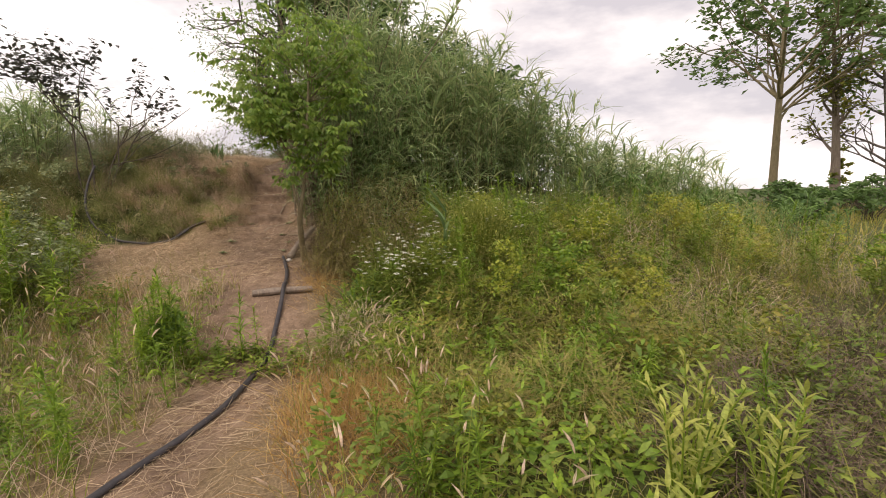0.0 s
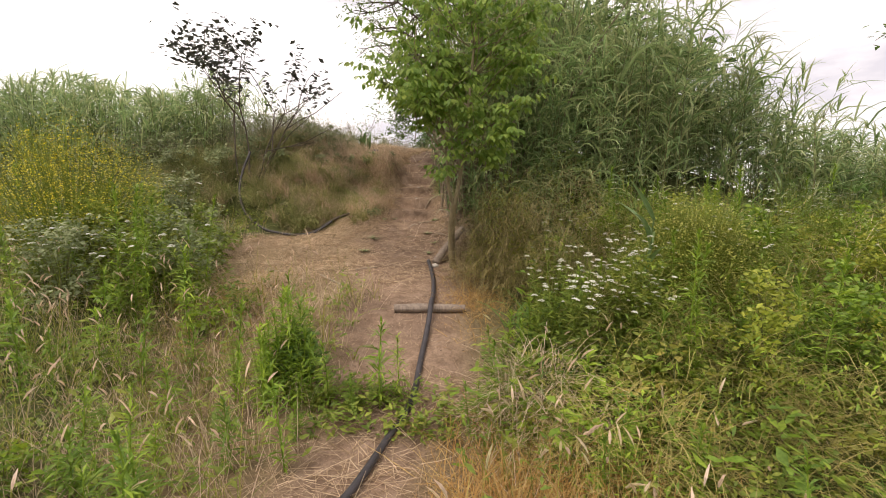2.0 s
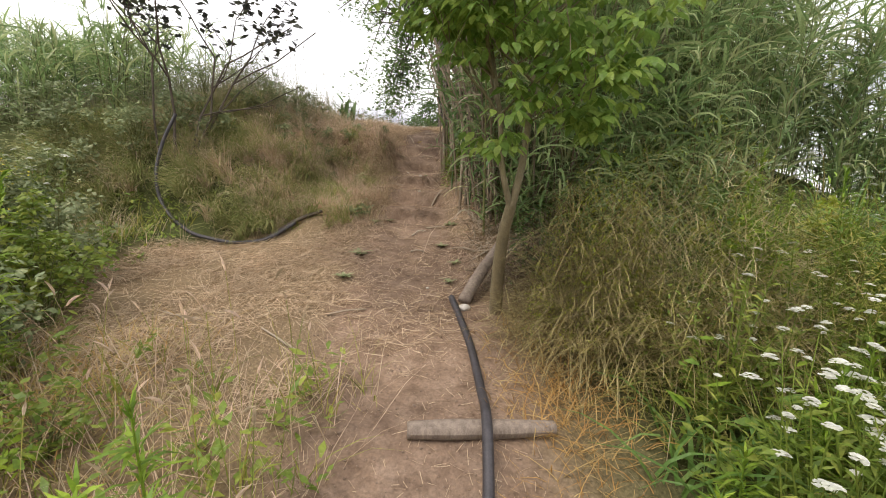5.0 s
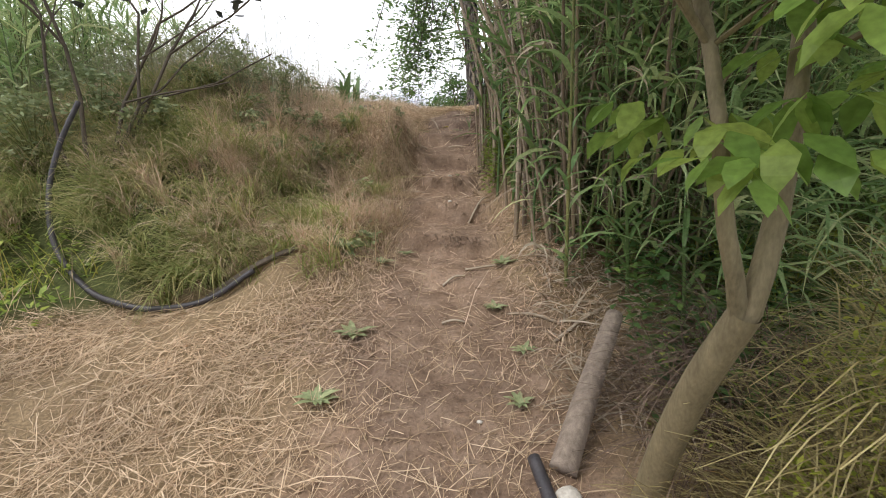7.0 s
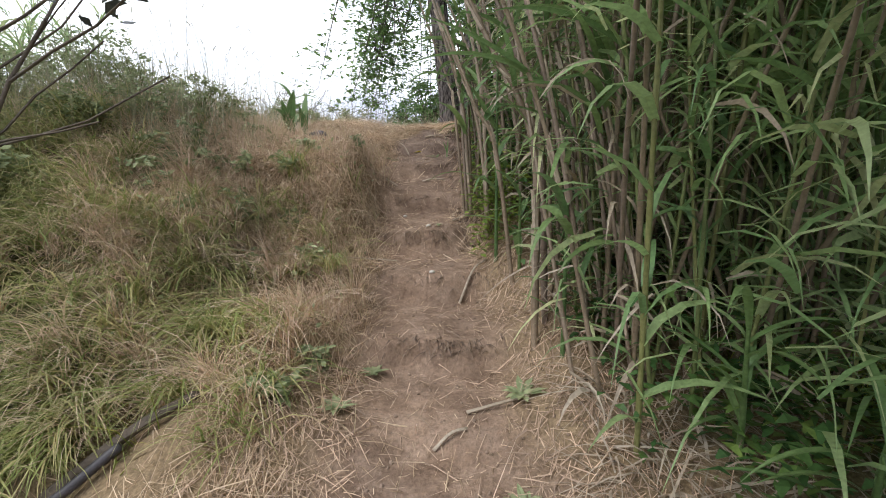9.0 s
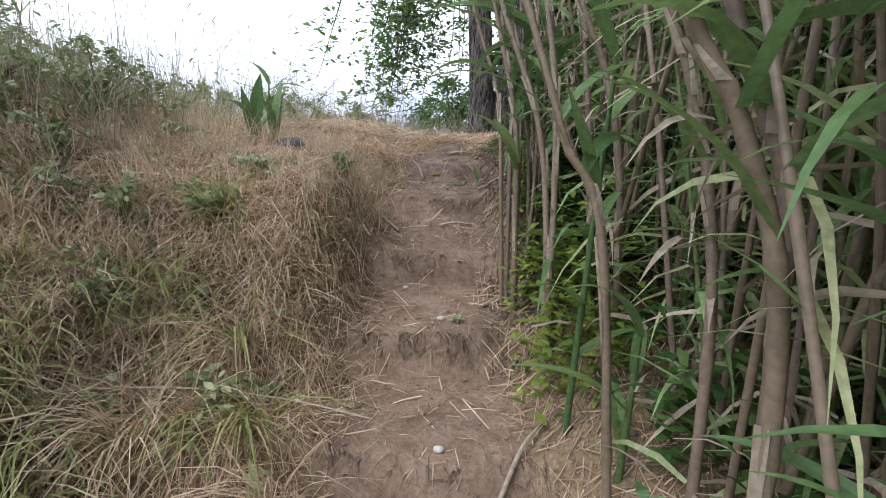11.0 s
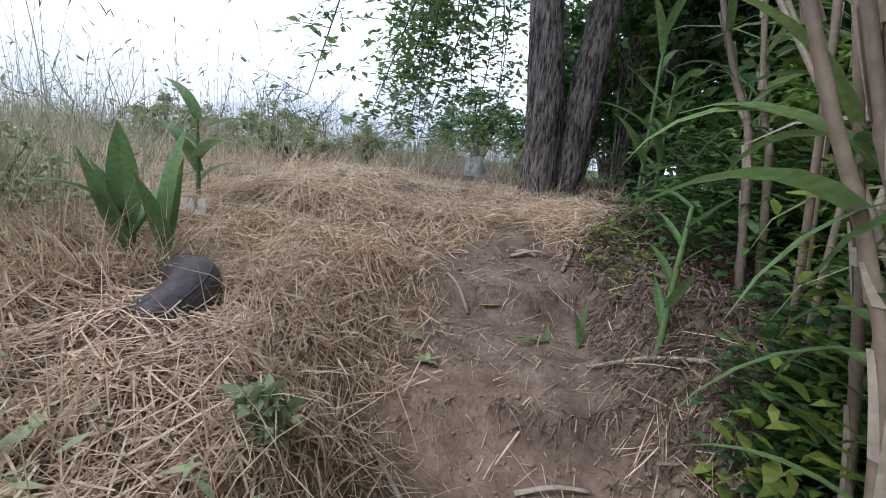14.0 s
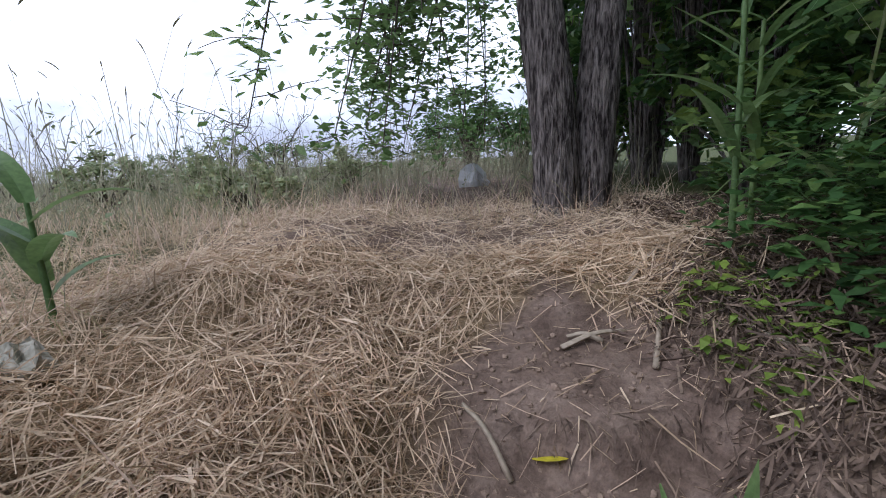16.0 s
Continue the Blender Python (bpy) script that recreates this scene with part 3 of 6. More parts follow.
for sx, sy, sa, sl in stick_spots:
    dx, dy = math.cos(sa) * sl / 2, math.sin(sa) * sl / 2
    tube_thing("stick", laid([(sx - dx, sy - dy, 0), (sx, sy, 0.015), (sx + dx, sy + dy, 0)], 0.012), [0.009, 0.006], "sheath", "pale dry broken cane lying on the earth", "stick", 6, 8, group="sticks on the track")


def tyre():
    o = thing("tyre", "worn black rubber tyre half sunk in dry grass", "tyre")
    c = Vector((-1.2, 12.1, float(ground_z(-1.2, 12.1)) - 0.035))
    th = np.linspace(0, 2 * np.pi, 49)
    prof = [(0.195 + 0.075 * math.cos(a), 0.074 * math.sin(a)) for a in np.linspace(np.pi, -np.pi, 25)]
    turn = np.array(Euler((radians(14), radians(-22), 0)).to_matrix())
    rows = np.array([[((q * np.cos(a)), (q * np.sin(a)), h) for q, h in prof] for a in th]) @ turn.T + np.array(c)
    part("carcass", Soup().grid(rows[None]), "rubber", o, smooth=True)
    s = Soup()
    for h in (-0.03, -0.01, 0.01, 0.03):
        ring = np.stack([0.269 * np.cos(th), 0.269 * np.sin(th), h + 0 * th], -1) * (1 - abs(h) * 0.9, 1 - abs(h) * 0.9, 1)
        s.tubes(ring @ turn.T + np.array(c), np.full(49, 0.0035), 6)
    part("tread", s, "rubber", o)
    return o


tyre()

for px, py, pr in ((0.02, 11.02, 0.022), (0.02, 10.30, 0.02), (0.16, 7.9, 0.014), (-0.18, 11.38, 0.018), (0.46, 7.52, 0.05)):
    th, ph = np.meshgrid(np.linspace(0, 2 * np.pi, 11), np.linspace(0.05, np.pi - 0.05, 7))
    bump = 1 + 0.15 * np.sin(3 * th + 9 * px) * np.sin(2 * ph)
    rows = np.stack([np.cos(th) * np.sin(ph) * bump, 0.8 * np.sin(th) * np.sin(ph) * bump, 0.6 * np.cos(ph)], -1) * pr + on_ground(np.array(px), np.array(py)) + (0, 0, pr * 0.35)
    single("pebble", Soup().grid(rows[None]), "stone", "pale pebble bedded in the trodden earth", "pebble", "pebbles on the track")

yl = Soup().blades(on_ground(np.array([-0.09]), np.array([12.72])) + (0, 0, 0.014), 0.15, 0.12, 0.085, 0.15, -0.1, 5, (0.1, 0.8, 1.0, 0.8, 0.1), 0.12)
single("fallen_leaf", yl, "yellow", "single yellow leaf lying on the bare earth", "leaf", smooth=False)

rag = []
for a in np.linspace(0, 2 * np.pi, 19):
    rag.append([(0.075 * np.cos(a) * q * (1 + 0.35 * np.sin(3 * a + 5 * q)), 0.05 * np.sin(a) * q * (1 + 0.3 * np.sin(5 * a)), 0.075 * h * (1 + 0.5 * np.sin(4 * a + 2)) + 0.02) for q, h in ((1.0, 0.0), (1.05, 0.3), (0.8, 0.55), (0.5, 0.8), (0.02, 0.7))])
single("rag", Soup().grid(np.array([rag]) + on_ground(np.array(-1.41), np.array(12.84))), "dirtyrag", "crumpled dirty white rag lying in dry grass", "rag", smooth=False)

bag_rows = []
for a in np.linspace(0, 2 * np.pi, 15):
    bag_rows.append([(0.17 * np.cos(a) * q * (1 + 0.3 * np.sin(5 * a + 3 * q)), 0.12 * np.sin(a) * q * (1 + 0.3 * np.sin(7 * a)), 0.62 * h * (1 + 0.3 * np.sin(4 * a))) for q, h in ((1.0, 0.0), (1.1, 0.12), (0.85, 0.27), (0.45, 0.36), (0.02, 0.38))])
bz = float(ground_z(0.08, 17.8))
single("rubbish_bag", Soup().grid(np.array([bag_rows]) + np.array((0.08, 17.8, bz))), "plastic", "crumpled white plastic rubbish bag among the weeds", "bag", smooth=False)


# ---------------------------------------------------------------- straw, litter and grass
def straw_field(seed, n, box, keep, length=(0.06, 0.28), lift=0.03, mat="straw", width=(0.002, 0.005)):
    r = rng_of(seed)
    x, y = scatter(r, n, box, keep)
    k = len(x)
    L = r.uniform(*length, k)
    az = r.uniform(0, 2 * np.pi, k)
    p = on_ground(x, y)
    p[:, 2] += r.random(k) ** 2 * lift + 0.004
    q = on_ground(x + np.cos(az) * L, y + np.sin(az) * L)
    slope = np.arctan2(q[:, 2] - p[:, 2] + r.random(k) * lift, L)
    return Soup().blades(p, az, L, r.uniform(*width, k), slope + r.normal(0, 0.12, k), slope + r.normal(-0.05, 0.25, k), 2, (1, 1, 0.6), twist=r.uniform(-0.9, 0.9, k))


def tyre_clear(x, y):
    """0 close round the tyre, 1 elsewhere."""
    return smooth(0.2, 0.36, np.hypot(x + 1.08, y - 11.97))


def crest(x, y):
    """Straw-covered shoulder at the top of the track and down its near side."""
    a = smooth(10.1, 11.1, y) * (1 - smooth(14.3, 15.2, y)) * smooth(-3.6, -2.0, x) * (1 - smooth(0.3 + 0.5 * smooth(12.8, 13.4, y), 0.55 + 0.7 * smooth(12.8, 13.4, y), x))
    return a * (1 - 0.98 * bare(x, y)) * (0.25 + 0.75 * tyre_clear(x, y))


def straw_bank(x, y):
    """Dry patch on the face of the bank."""
    return np.exp(-(((x + 1.7) / 0.7) ** 2 + ((y - 10.6) / 0.5) ** 2)) + 0.8 * np.exp(-(((x + 0.62) / 0.3) ** 2 + ((y - 10.2) / 1.3) ** 2))


stuff("straw", straw_field(1, 62000, (-2.6, 0.9, 5.2, 9.6), lambda x, y: clearing(x, y) * (1 - 0.75 * bare(x, y)) * np.clip(0.6 + 1.1 * ripple(1.5 * x, 1.5 * y), 0.15, 1), (0.03, 0.2), 0.04, "straw", (0.002, 0.0045)), "straw", "loose cut straw strewn over bare earth", "straw")
stuff("straw", straw_field(2, 76000, (-3.6, 1.4, 10.0, 15.2), crest, (0.04, 0.2), 0.07, "straw", (0.002, 0.0052)), "straw", "thick mat of cut dry straw on the crest", "straw")
stuff("straw", straw_field(3, 7000, (-1.5, 1.2, 2.0, 5.2), lambda x, y: np.exp(-((x + 0.1 - 0.25 * (y - 3.5)) / 0.55) ** 2), (0.08, 0.3)), "straw", "pale straw beside the hose", "straw")
stuff("litter", straw_field(4, 26000, (-1.0, 1.1, 8.2, 13.4), lambda x, y: (1 - 0.75 * smooth(0.2, 0.4, x) * smooth(10.8, 11.4, y)) * (0.08 + 0.92 * smooth(0.22, 0.5, np.abs(x))) * (1 - smooth(0.8, 1.05, np.abs(x))), (0.02, 0.14), 0.045, "dead"), "dead", "dark dead stems and leaf litter beside the steps", "litter")
stuff("straw", straw_field(10, 12000, (-3.0, 1.3, 13.4, 15.6), lambda x, y: smooth(-3.0, -2.2, x) * (1 - smooth(14.9, 15.6, y)) * (1 - smooth(0.9, 1.3, x)), (0.05, 0.2), 0.09, "straw", (0.0018, 0.004)), "straw", "loose pale straw before the tree", "straw")
stuff("litter", straw_field(7, 12000, (-2.8, 1.4, 10.2, 15.2), crest, (0.03, 0.15), 0.06, "straw", (0.003, 0.007)), "straw", "broad broken straws on the crest", "straw")
stuff("litter", straw_field(5, 7500, (-0.7, 0.7, 5.5, 13.2), lambda x, y: 0.3 + 0.5 * smooth(0.1, 0.4, np.abs(x)), (0.02, 0.09), 0.012, "straw", (0.0015, 0.0035)), "straw", "chaff scattered on the trodden steps", "litter")
stuff("litter", straw_field(6, 60000, (0.15, 2.2, 10.8, 14.6), lambda x, y: smooth(0.22, 0.5, x - 0.45 * smooth(13.0, 13.6, y)), (0.015, 0.1), 0.07, "rot", (0.002, 0.008)), "rot", "broken cane and dead leaves on the cutting", "litter")


def round_tyre(x, y):
    return np.exp(-((np.hypot(x + 1.15, y - 11.95) / 0.45) ** 4))


stuff("litter", straw_field(47, 9000, (-1.75, -0.6, 11.4, 12.5), round_tyre, (0.04, 0.18), 0.04, "dead", (0.002, 0.005)), "dead", "matted dead grass round the tyre", "litter")
stuff("litter", straw_field(48, 7000, (-1.75, -0.6, 11.4, 12.5), round_tyre, (0.03, 0.12), 0.03, "rot", (0.002, 0.006)), "rot", "dark rotten stems round the tyre", "litter")


def clods(seed, n, box, keep, size):
    """Crumbs of dry earth lying loose."""
    r = rng_of(seed)
    x, y = scatter(r, n, box, keep)
    k = len(x)
    th, ph = np.meshgrid(np.linspace(0, 2 * np.pi, 6), np.array((0.1, 1.1, 2.0, 3.04)))
    rad = r.uniform(*size, k) * r.uniform(0.5, 1.0, k)
    unit = np.stack([np.cos(th) * np.sin(ph), np.sin(th) * np.sin(ph), 0.75 * np.cos(ph)], -1)
    jit = r.uniform(0.65, 1.25, (k, 4, 6, 1))
    jit[:, :, -1] = jit[:, :, 0]
    q = unit[None] * jit * rad[:, None, None, None] + (on_ground(x, y) + np.stack([0 * x, 0 * x, 0.25 * rad], -1))[:, None, None]
    return Soup().grid(q)


stuff("earth_crumbs", clods(8, 4200, (-0.9, 1.0, 8.3, 13.4), lambda x, y: 0.3 + 0.7 * smooth(11.6, 12.4, y) * smooth(-0.5, 0.0, x), (0.004, 0.014)), "clod", "loose crumbs of dry brown earth on the steps", "earth")
stuff("earth_crumbs", clods(9, 2200, (-0.9, 0.9, 5.2, 8.4), lambda x, y: bare(x, y), (0.003, 0.01)), "clod", "loose crumbs of dry brown earth on the track", "earth")


def grass_field(seed, n, box, keep, length, width, lean=(0.9, 1.5), droop=(-0.2, 0.9), segs=3, tuft=0.0, toward=None, blades_per=9):
    r = rng_of(seed)
    x, y = scatter(r, n, box, keep)
    if tuft > 0:
        x, y = np.repeat(x, blades_per), np.repeat(y, blades_per)
        x, y = x + r.normal(0, tuft, len(x)), y + r.normal(0, tuft, len(y))
    k = len(x)
    az = r.uniform(0, 2 * np.pi, k) if toward is None else r.normal(toward, 0.8, k)
    return Soup().blades(on_ground(x, y, 0.01), az, r.uniform(*length, k), r.uniform(*width, k), r.uniform(*lean, k), r.uniform(*droop, k), segs, (1, 0.85, 0.5, 0.05), twist=r.normal(0, 0.4, k))


def ear_field(seed, n, box, keep, height, mat_ear, mat_stem, label, ear=(0.05, 0.11), ear_w=0.012):
    """Grass stalks that carry seed heads."""
    r = rng_of(seed)
    x, y = scatter(r, n, box, keep)
    k = len(x)
    H = r.uniform(*height, k)
    az = r.uniform(0, 2 * np.pi, k)
    p = on_ground(x, y)
    e0, e1 = r.uniform(1.25, 1.55, k), r.uniform(0.9, 1.45, k)
    s = Soup().blades(p, az, H, np.full(k, 0.0035), e0, e1, 3, (1, 1, 1, 0.8))
    m = (e0 + e1) / 2
    tip = p + np.stack([np.cos(m) * np.cos(az) * H, np.cos(m) * np.sin(az) * H, np.sin(m) * H], -1) * 0.985
    t = Soup()
    for tw in (0.0, 1.57):
        t.blades(tip, az, r.uniform(*ear, k), ear_w, e1, e1 - 0.7, 3, (0.4, 1, 0.9, 0.15), twist=tw)
    stuff("grass_stalks", s, mat_stem, label, "grass")
    stuff("seed_heads", t, mat_ear, label + ", seed heads", "grass")


# withered bits hung on the step noses, their dark brown standing for riser shade
def riser_shade(x, y):
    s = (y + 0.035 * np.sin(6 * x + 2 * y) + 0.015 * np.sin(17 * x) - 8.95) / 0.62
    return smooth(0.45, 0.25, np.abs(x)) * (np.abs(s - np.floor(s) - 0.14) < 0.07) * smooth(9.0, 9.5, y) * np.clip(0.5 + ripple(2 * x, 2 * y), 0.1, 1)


stuff("hanging_litter", grass_field(19, 16000, (-0.45, 0.42, 9.0, 13.1), riser_shade, (0.03, 0.11), (0.003, 0.008), (-0.3, 0.7), (-1.5, -0.6), 3, 0, -1.57), "rot", "dark withered bits added for the shade on the step risers", "litter")


def hose_clear(x, y):
    """0 on the strip in front of the hanging hose, 1 elsewhere."""
    line = np.interp(x, (-3.1, -3.0, -2.8, -2.45, -2.1, -1.84, -1.3), (9.75, 9.65, 9.3, 9.05, 8.9, 8.85, 9.05))
    return 1 - (x > -3.25) * (x < -1.2) * (1 - smooth(0.1, 0.4, y - line))


# droopy green grass on the face of the bank
def bank_face(x, y):
    return hose_clear(x, y) * smooth(8.72, 9.15, y + 0.12 * np.clip(-1.6 - x, 0, 1.5)) * (1 - smooth(10.6, 11.6, y)) * (1 - smooth(-0.75, -0.5, x)) * (1 - 0.85 * np.clip(straw_bank(x, y), 0, 1)) * np.clip(0.55 + 0.8 * ripple(1.3 * x + 2, 1.3 * y), 0.1, 1) * (1 - 0.75 * smooth(-1.9, -1.0, x)) * (1 - 0.45 * smooth(10.0, 10.8, y))


stuff("bank_grass", grass_field(11, 1900, (-4.6, -0.5, 8.75, 11.7), bank_face, (0.15, 0.45), (0.006, 0.011), (0.7, 1.45), (-1.1, 0.2), 4, 0.035, -1.57, 22), "bankgrass", "long green grass drooping down the bank", "grass")
stuff("bank_tussocks", grass_field(16, 760, (-4.6, -0.6, 9.0, 11.0), bank_face, (0.3, 0.6), (0.006, 0.012), (0.9, 1.5), (-1.3, 0.0), 4, 0.025, -1.57, 46), "bankgrass", "thick tussocks of green grass hanging down the bank", "grass")
stuff("bank_tussocks", grass_field(17, 110, (-3.6, -0.5, 8.9, 10.7), lambda x, y: hose_clear(x, y) * smooth(9.0, 9.4, y) * (0.5 + 0.5 * smooth(-2.2, -1.4, x)), (0.3, 0.6), (0.004, 0.008), (1.0, 1.5), (-1.0, 0.4), 4, 0.025, -1.5, 46), "dry", "tussocks of dry tan grass on the bank", "grass")
stuff("bank_straw", grass_field(18, 26000, (-2.9, -0.7, 9.8, 11.4), lambda x, y: np.clip(1.3 * np.exp(-(((x + 1.75) / 0.6) ** 2 + ((y - 10.55) / 0.4) ** 2)), 0, 1), (0.1, 0.35), (0.004, 0.008), (-0.5, 0.35), (-0.9, -0.2), 3, 0, -1.5), "straw", "pale straw lodged on the shoulder of the bank", "straw")
stuff("bank_straw", grass_field(20, 26000, (-3.6, -0.55, 10.3, 11.9), lambda x, y: tyre_clear(x, y) * smooth(10.3, 10.7, y + 0.3 * np.clip(-1.2 - x, 0, 1)) * (1 - 0.9 * smooth(10.9, 11.15, y)) * np.clip(0.55 + ripple(1.6 * x, 1.6 * y), 0.15, 1), (0.1, 0.3), (0.003, 0.006), (-0.3, 0.6), (-0.8, 0.15), 3, 0, -1.5), "straw", "pale straw lying over the upper bank", "straw")
stuff("dry_bank_grass", grass_field(12, 2500, (-4.6, -0.42, 8.9, 12.4), lambda x, y: hose_clear(x, y) * smooth(9.0, 9.6, y) * (1 - 0.6 * smooth(-1.3, -0.9, x) * smooth(10.6, 11.0, y)) * np.clip(0.12 + 0.2 * smooth(-1.9, -1.2, x) + 0.35 * straw_bank(x, y) + 0.35 * smooth(10.7, 11.3, y) * (1 - smooth(12, 12.8, y)), 0, 1) * tyre_clear(x, y), (0.12, 0.38), (0.0025, 0.005), (0.7, 1.5), (-0.3, 1.2), 3, 0.05, -1.4, 14), "dry", "dry straw-coloured grass on the bank", "grass")
stuff("hanging_litter", grass_field(14, 5000, (-2.0, -0.3, 9.0, 12.9), lambda x, y: smooth(9.0, 9.5, y) * (0.45 + 0.55 * smooth(10.6, 11.2, y)) * (1 - smooth(12.4, 12.9, y)) * smooth(-2.0, -1.2, x) * tyre_clear(x, y) * (1 - 0.9 * bare(x, y)), (0.06, 0.24), (0.003, 0.007), (0.1, 1.2), (-1.4, 0.2), 3, 0, -0.9), "dead", "dead grey-brown stems hanging over the side of the cutting", "litter")
stuff("hanging_straw", grass_field(15, 17000, (-2.2, -0.3, 9.2, 12.9), lambda x, y: smooth(9.2, 9.8, y) * smooth(-2.2, -1.2, x) * tyre_clear(x, y) * (1 - 0.9 * bare(x, y)) * (1 - 0.85 * smooth(10.8, 11.0, y) * (1 - smooth(11.5, 11.8, y))), (0.06, 0.26), (0.002, 0.0045), (0.1, 1.3), (-0.8, 0.7), 3, 0, -0.9), "straw", "pale dry stalks hanging over the side of the cutting", "litter")
stuff("dry_crest_grass", grass_field(13, 15000, (-7, 1.2, 11.2, 16), lambda x, y: np.clip(smooth(-1.0, -1.9, x) * 0.6 + 0.5 * smooth(14.0, 14.6, y), 0, 0.9) * smooth(11.2, 12, y) * tyre_clear(x, y), (0.12, 0.42), (0.003, 0.006), (0.8, 1.5), (-0.3, 1.0), 3), "dry", "dry standing grass on top of the bank", "grass")


# foreground meadow on both sides of the track
def meadow_left(x, y):
    return (1 - clearing(x, y)) * smooth(-0.25, -0.75, x - 0.12 * (y - 4)) * (1 - smooth(8.8, 9.4, y)) * np.clip(0.45 + 0.25 * smooth(2.6, 4.2, y), 0, 1) * (1 - 0.85 * smooth(8.0, 8.4, y) * smooth(-2.9, -2.6, x))


def meadow_right(x, y):
    edge = np.interp(y, (0, 2.5, 4, 5, 6, 7, 8), (0.5, 0.5, 0.55, 0.85, 1.1, 1.25, 1.3))
    mound = np.exp(-((((x - 1.6) / 0.95) ** 2 + ((y - 6.8) / 1.15) ** 2) ** 2))
    return smooth(0, 0.35, x - edge) * (1 - 0.95 * mound)


def rusty(x, y):
    """Withered patch beside the hose."""
    return np.clip(1.3 * np.exp(-(((x - 1.2) / 0.65) ** 2 + ((y - 3.5) / 0.75) ** 2)), 0, 1)


stuff("meadow_grass", grass_field(21, 1500, (-7, 0.3, 1.6, 9.3), meadow_left, (0.15, 0.5), (0.004, 0.008), (0.8, 1.5), (-0.4, 1.1), 3, 0.035, None, 12), "grass", "rank green meadow grass", "grass")
stuff("dry_meadow_grass", grass_field(22, 23000, (-7, 0.3, 1.6, 9.3), meadow_left, (0.2, 0.6), (0.003, 0.006), (0.9, 1.5), (-0.2, 1.1), 2), "dry", "dry stalks among the meadow grass", "grass")
stuff("meadow_grass", grass_field(23, 950, (0.4, 9, 1.2, 9.5), lambda x, y: meadow_right(x, y) * (1 - 0.8 * rusty(x, y)) * (1 - 0.4 * smooth(4, 9, x)), (0.15, 0.5), (0.005, 0.010), (0.7, 1.5), (-0.6, 1.1), 3, 0.04, None, 14), "grass", "rank green meadow grass", "grass")
stuff("dry_meadow_grass", grass_field(24, 4200, (0.4, 9, 1.2, 9.5), lambda x, y: meadow_right(x, y) * (0.35 + 0.5 * (1 - smooth(0, 1.2, x - 1.0))), (0.2, 0.6), (0.003, 0.006), (0.8, 1.5), (-0.3, 1.1), 2), "dry", "dry stalks among the meadow grass", "grass")
stuff("rusty_grass", grass_field(25, 17000, (0.3, 2.8, 2.0, 5.2), lambda x, y: rusty(x, y) * smooth(0.4, 0.6, x), (0.15, 0.55), (0.003, 0.007), (0.5, 1.5), (-0.6, 0.9), 3), "rust", "rust-orange withered grass clump beside the hose", "grass")
stuff("rusty_grass", grass_field(26, 3000, (0.5, 1.4, 5.4, 7.6), lambda x, y: np.exp(-(((x - 0.95) / 0.28) ** 2 + ((y - 6.4) / 0.7) ** 2)), (0.12, 0.35), (0.003, 0.006), (0.3, 1.3), (-0.9, 0.6), 3), "rust", "rust-orange withered grass at the track's edge", "grass")
stuff("rusty_grass", grass_field(27, 3000, (-2.4, -0.9, 5.0, 7.2), lambda x, y: np.exp(-(((x + 1.7) / 0.5) ** 2 + ((y - 6.1) / 0.6) ** 2)), (0.15, 0.4), (0.003, 0.006), (0.4, 1.4), (-0.9, 0.6), 3), "rust", "withered brown grass at the edge of the straw", "grass")
ear_field(28, 420, (0.4, 3.2, 1.4, 5.0), lambda x, y: meadow_right(x, y) * 0.8 * (1 - smooth(1.2, 2.6, x)), (0.4, 0.8), "dry", "grass", "tall grass stalks in the meadow", (0.05, 0.12), 0.014)
ear_field(29, 900, (-5, -0.4, 1.8, 6.5), meadow_left, (0.4, 0.75), "dry", "grass", "tall grass stalks in the meadow", (0.05, 0.11), 0.013)
ear_field(30, 1800, (-8, 1.0, 10.4, 18), lambda x, y: smooth(-1.2, -2.2, x) * 0.8 + 0.7 * smooth(15.2, 16.2, y), (0.5, 1.1), "haze", "haze", "pale seeding grass on top of the bank", (0.03, 0.08), 0.007)
# low broad-leaved herbs that fill the meadow
def herb_field(seed, n, box, keep, height, leaf, per=7, droop=(-0.6, 0.7)):
    r = rng_of(seed)
    x, y = scatter(r, n, box, keep)
    H = r.uniform(*height, len(x))
    x, y, H = np.repeat(x, per), np.repeat(y, per), np.repeat(H, per)
    k = len(x)
    p = on_ground(x + r.normal(0, 0.03, k), y + r.normal(0, 0.03, k))
    p[:, 2] += H * r.uniform(0.1, 1.0, k)
    L = r.uniform(*leaf, k)
    return Soup().blades(p, r.uniform(0, 2 * np.pi, k), L, L * r.uniform(0.28, 0.5, k), r.uniform(0.0, 0.9, k), r.uniform(*droop, k), 2, (0.25, 1.0, 0.05), twist=r.normal(0, 0.3, k))


stuff("low_herbs", herb_field(31, 2600, (0.4, 8, 1.0, 9.5), lambda x, y: meadow_right(x, y) * (1 - 0.9 * rusty(x, y)) * (1 - 0.5 * smooth(4, 8, x)), (0.12, 0.5), (0.04, 0.1), 9), "herb", "tangled low green herbs in the meadow", "herbs")
stuff("low_herbs", herb_field(43, 1300, (0.7, 6.5, 1.6, 7.5), lambda x, y: meadow_right(x, y) * (1 - rusty(x, y)) * np.clip(0.3 + 1.6 * ripple(1.4 * x + 3, 1.4 * y), 0.02, 1), (0.25, 0.65), (0.06, 0.12), 11), "weed", "fresh yellow-green leafy herbs in the meadow", "herbs")
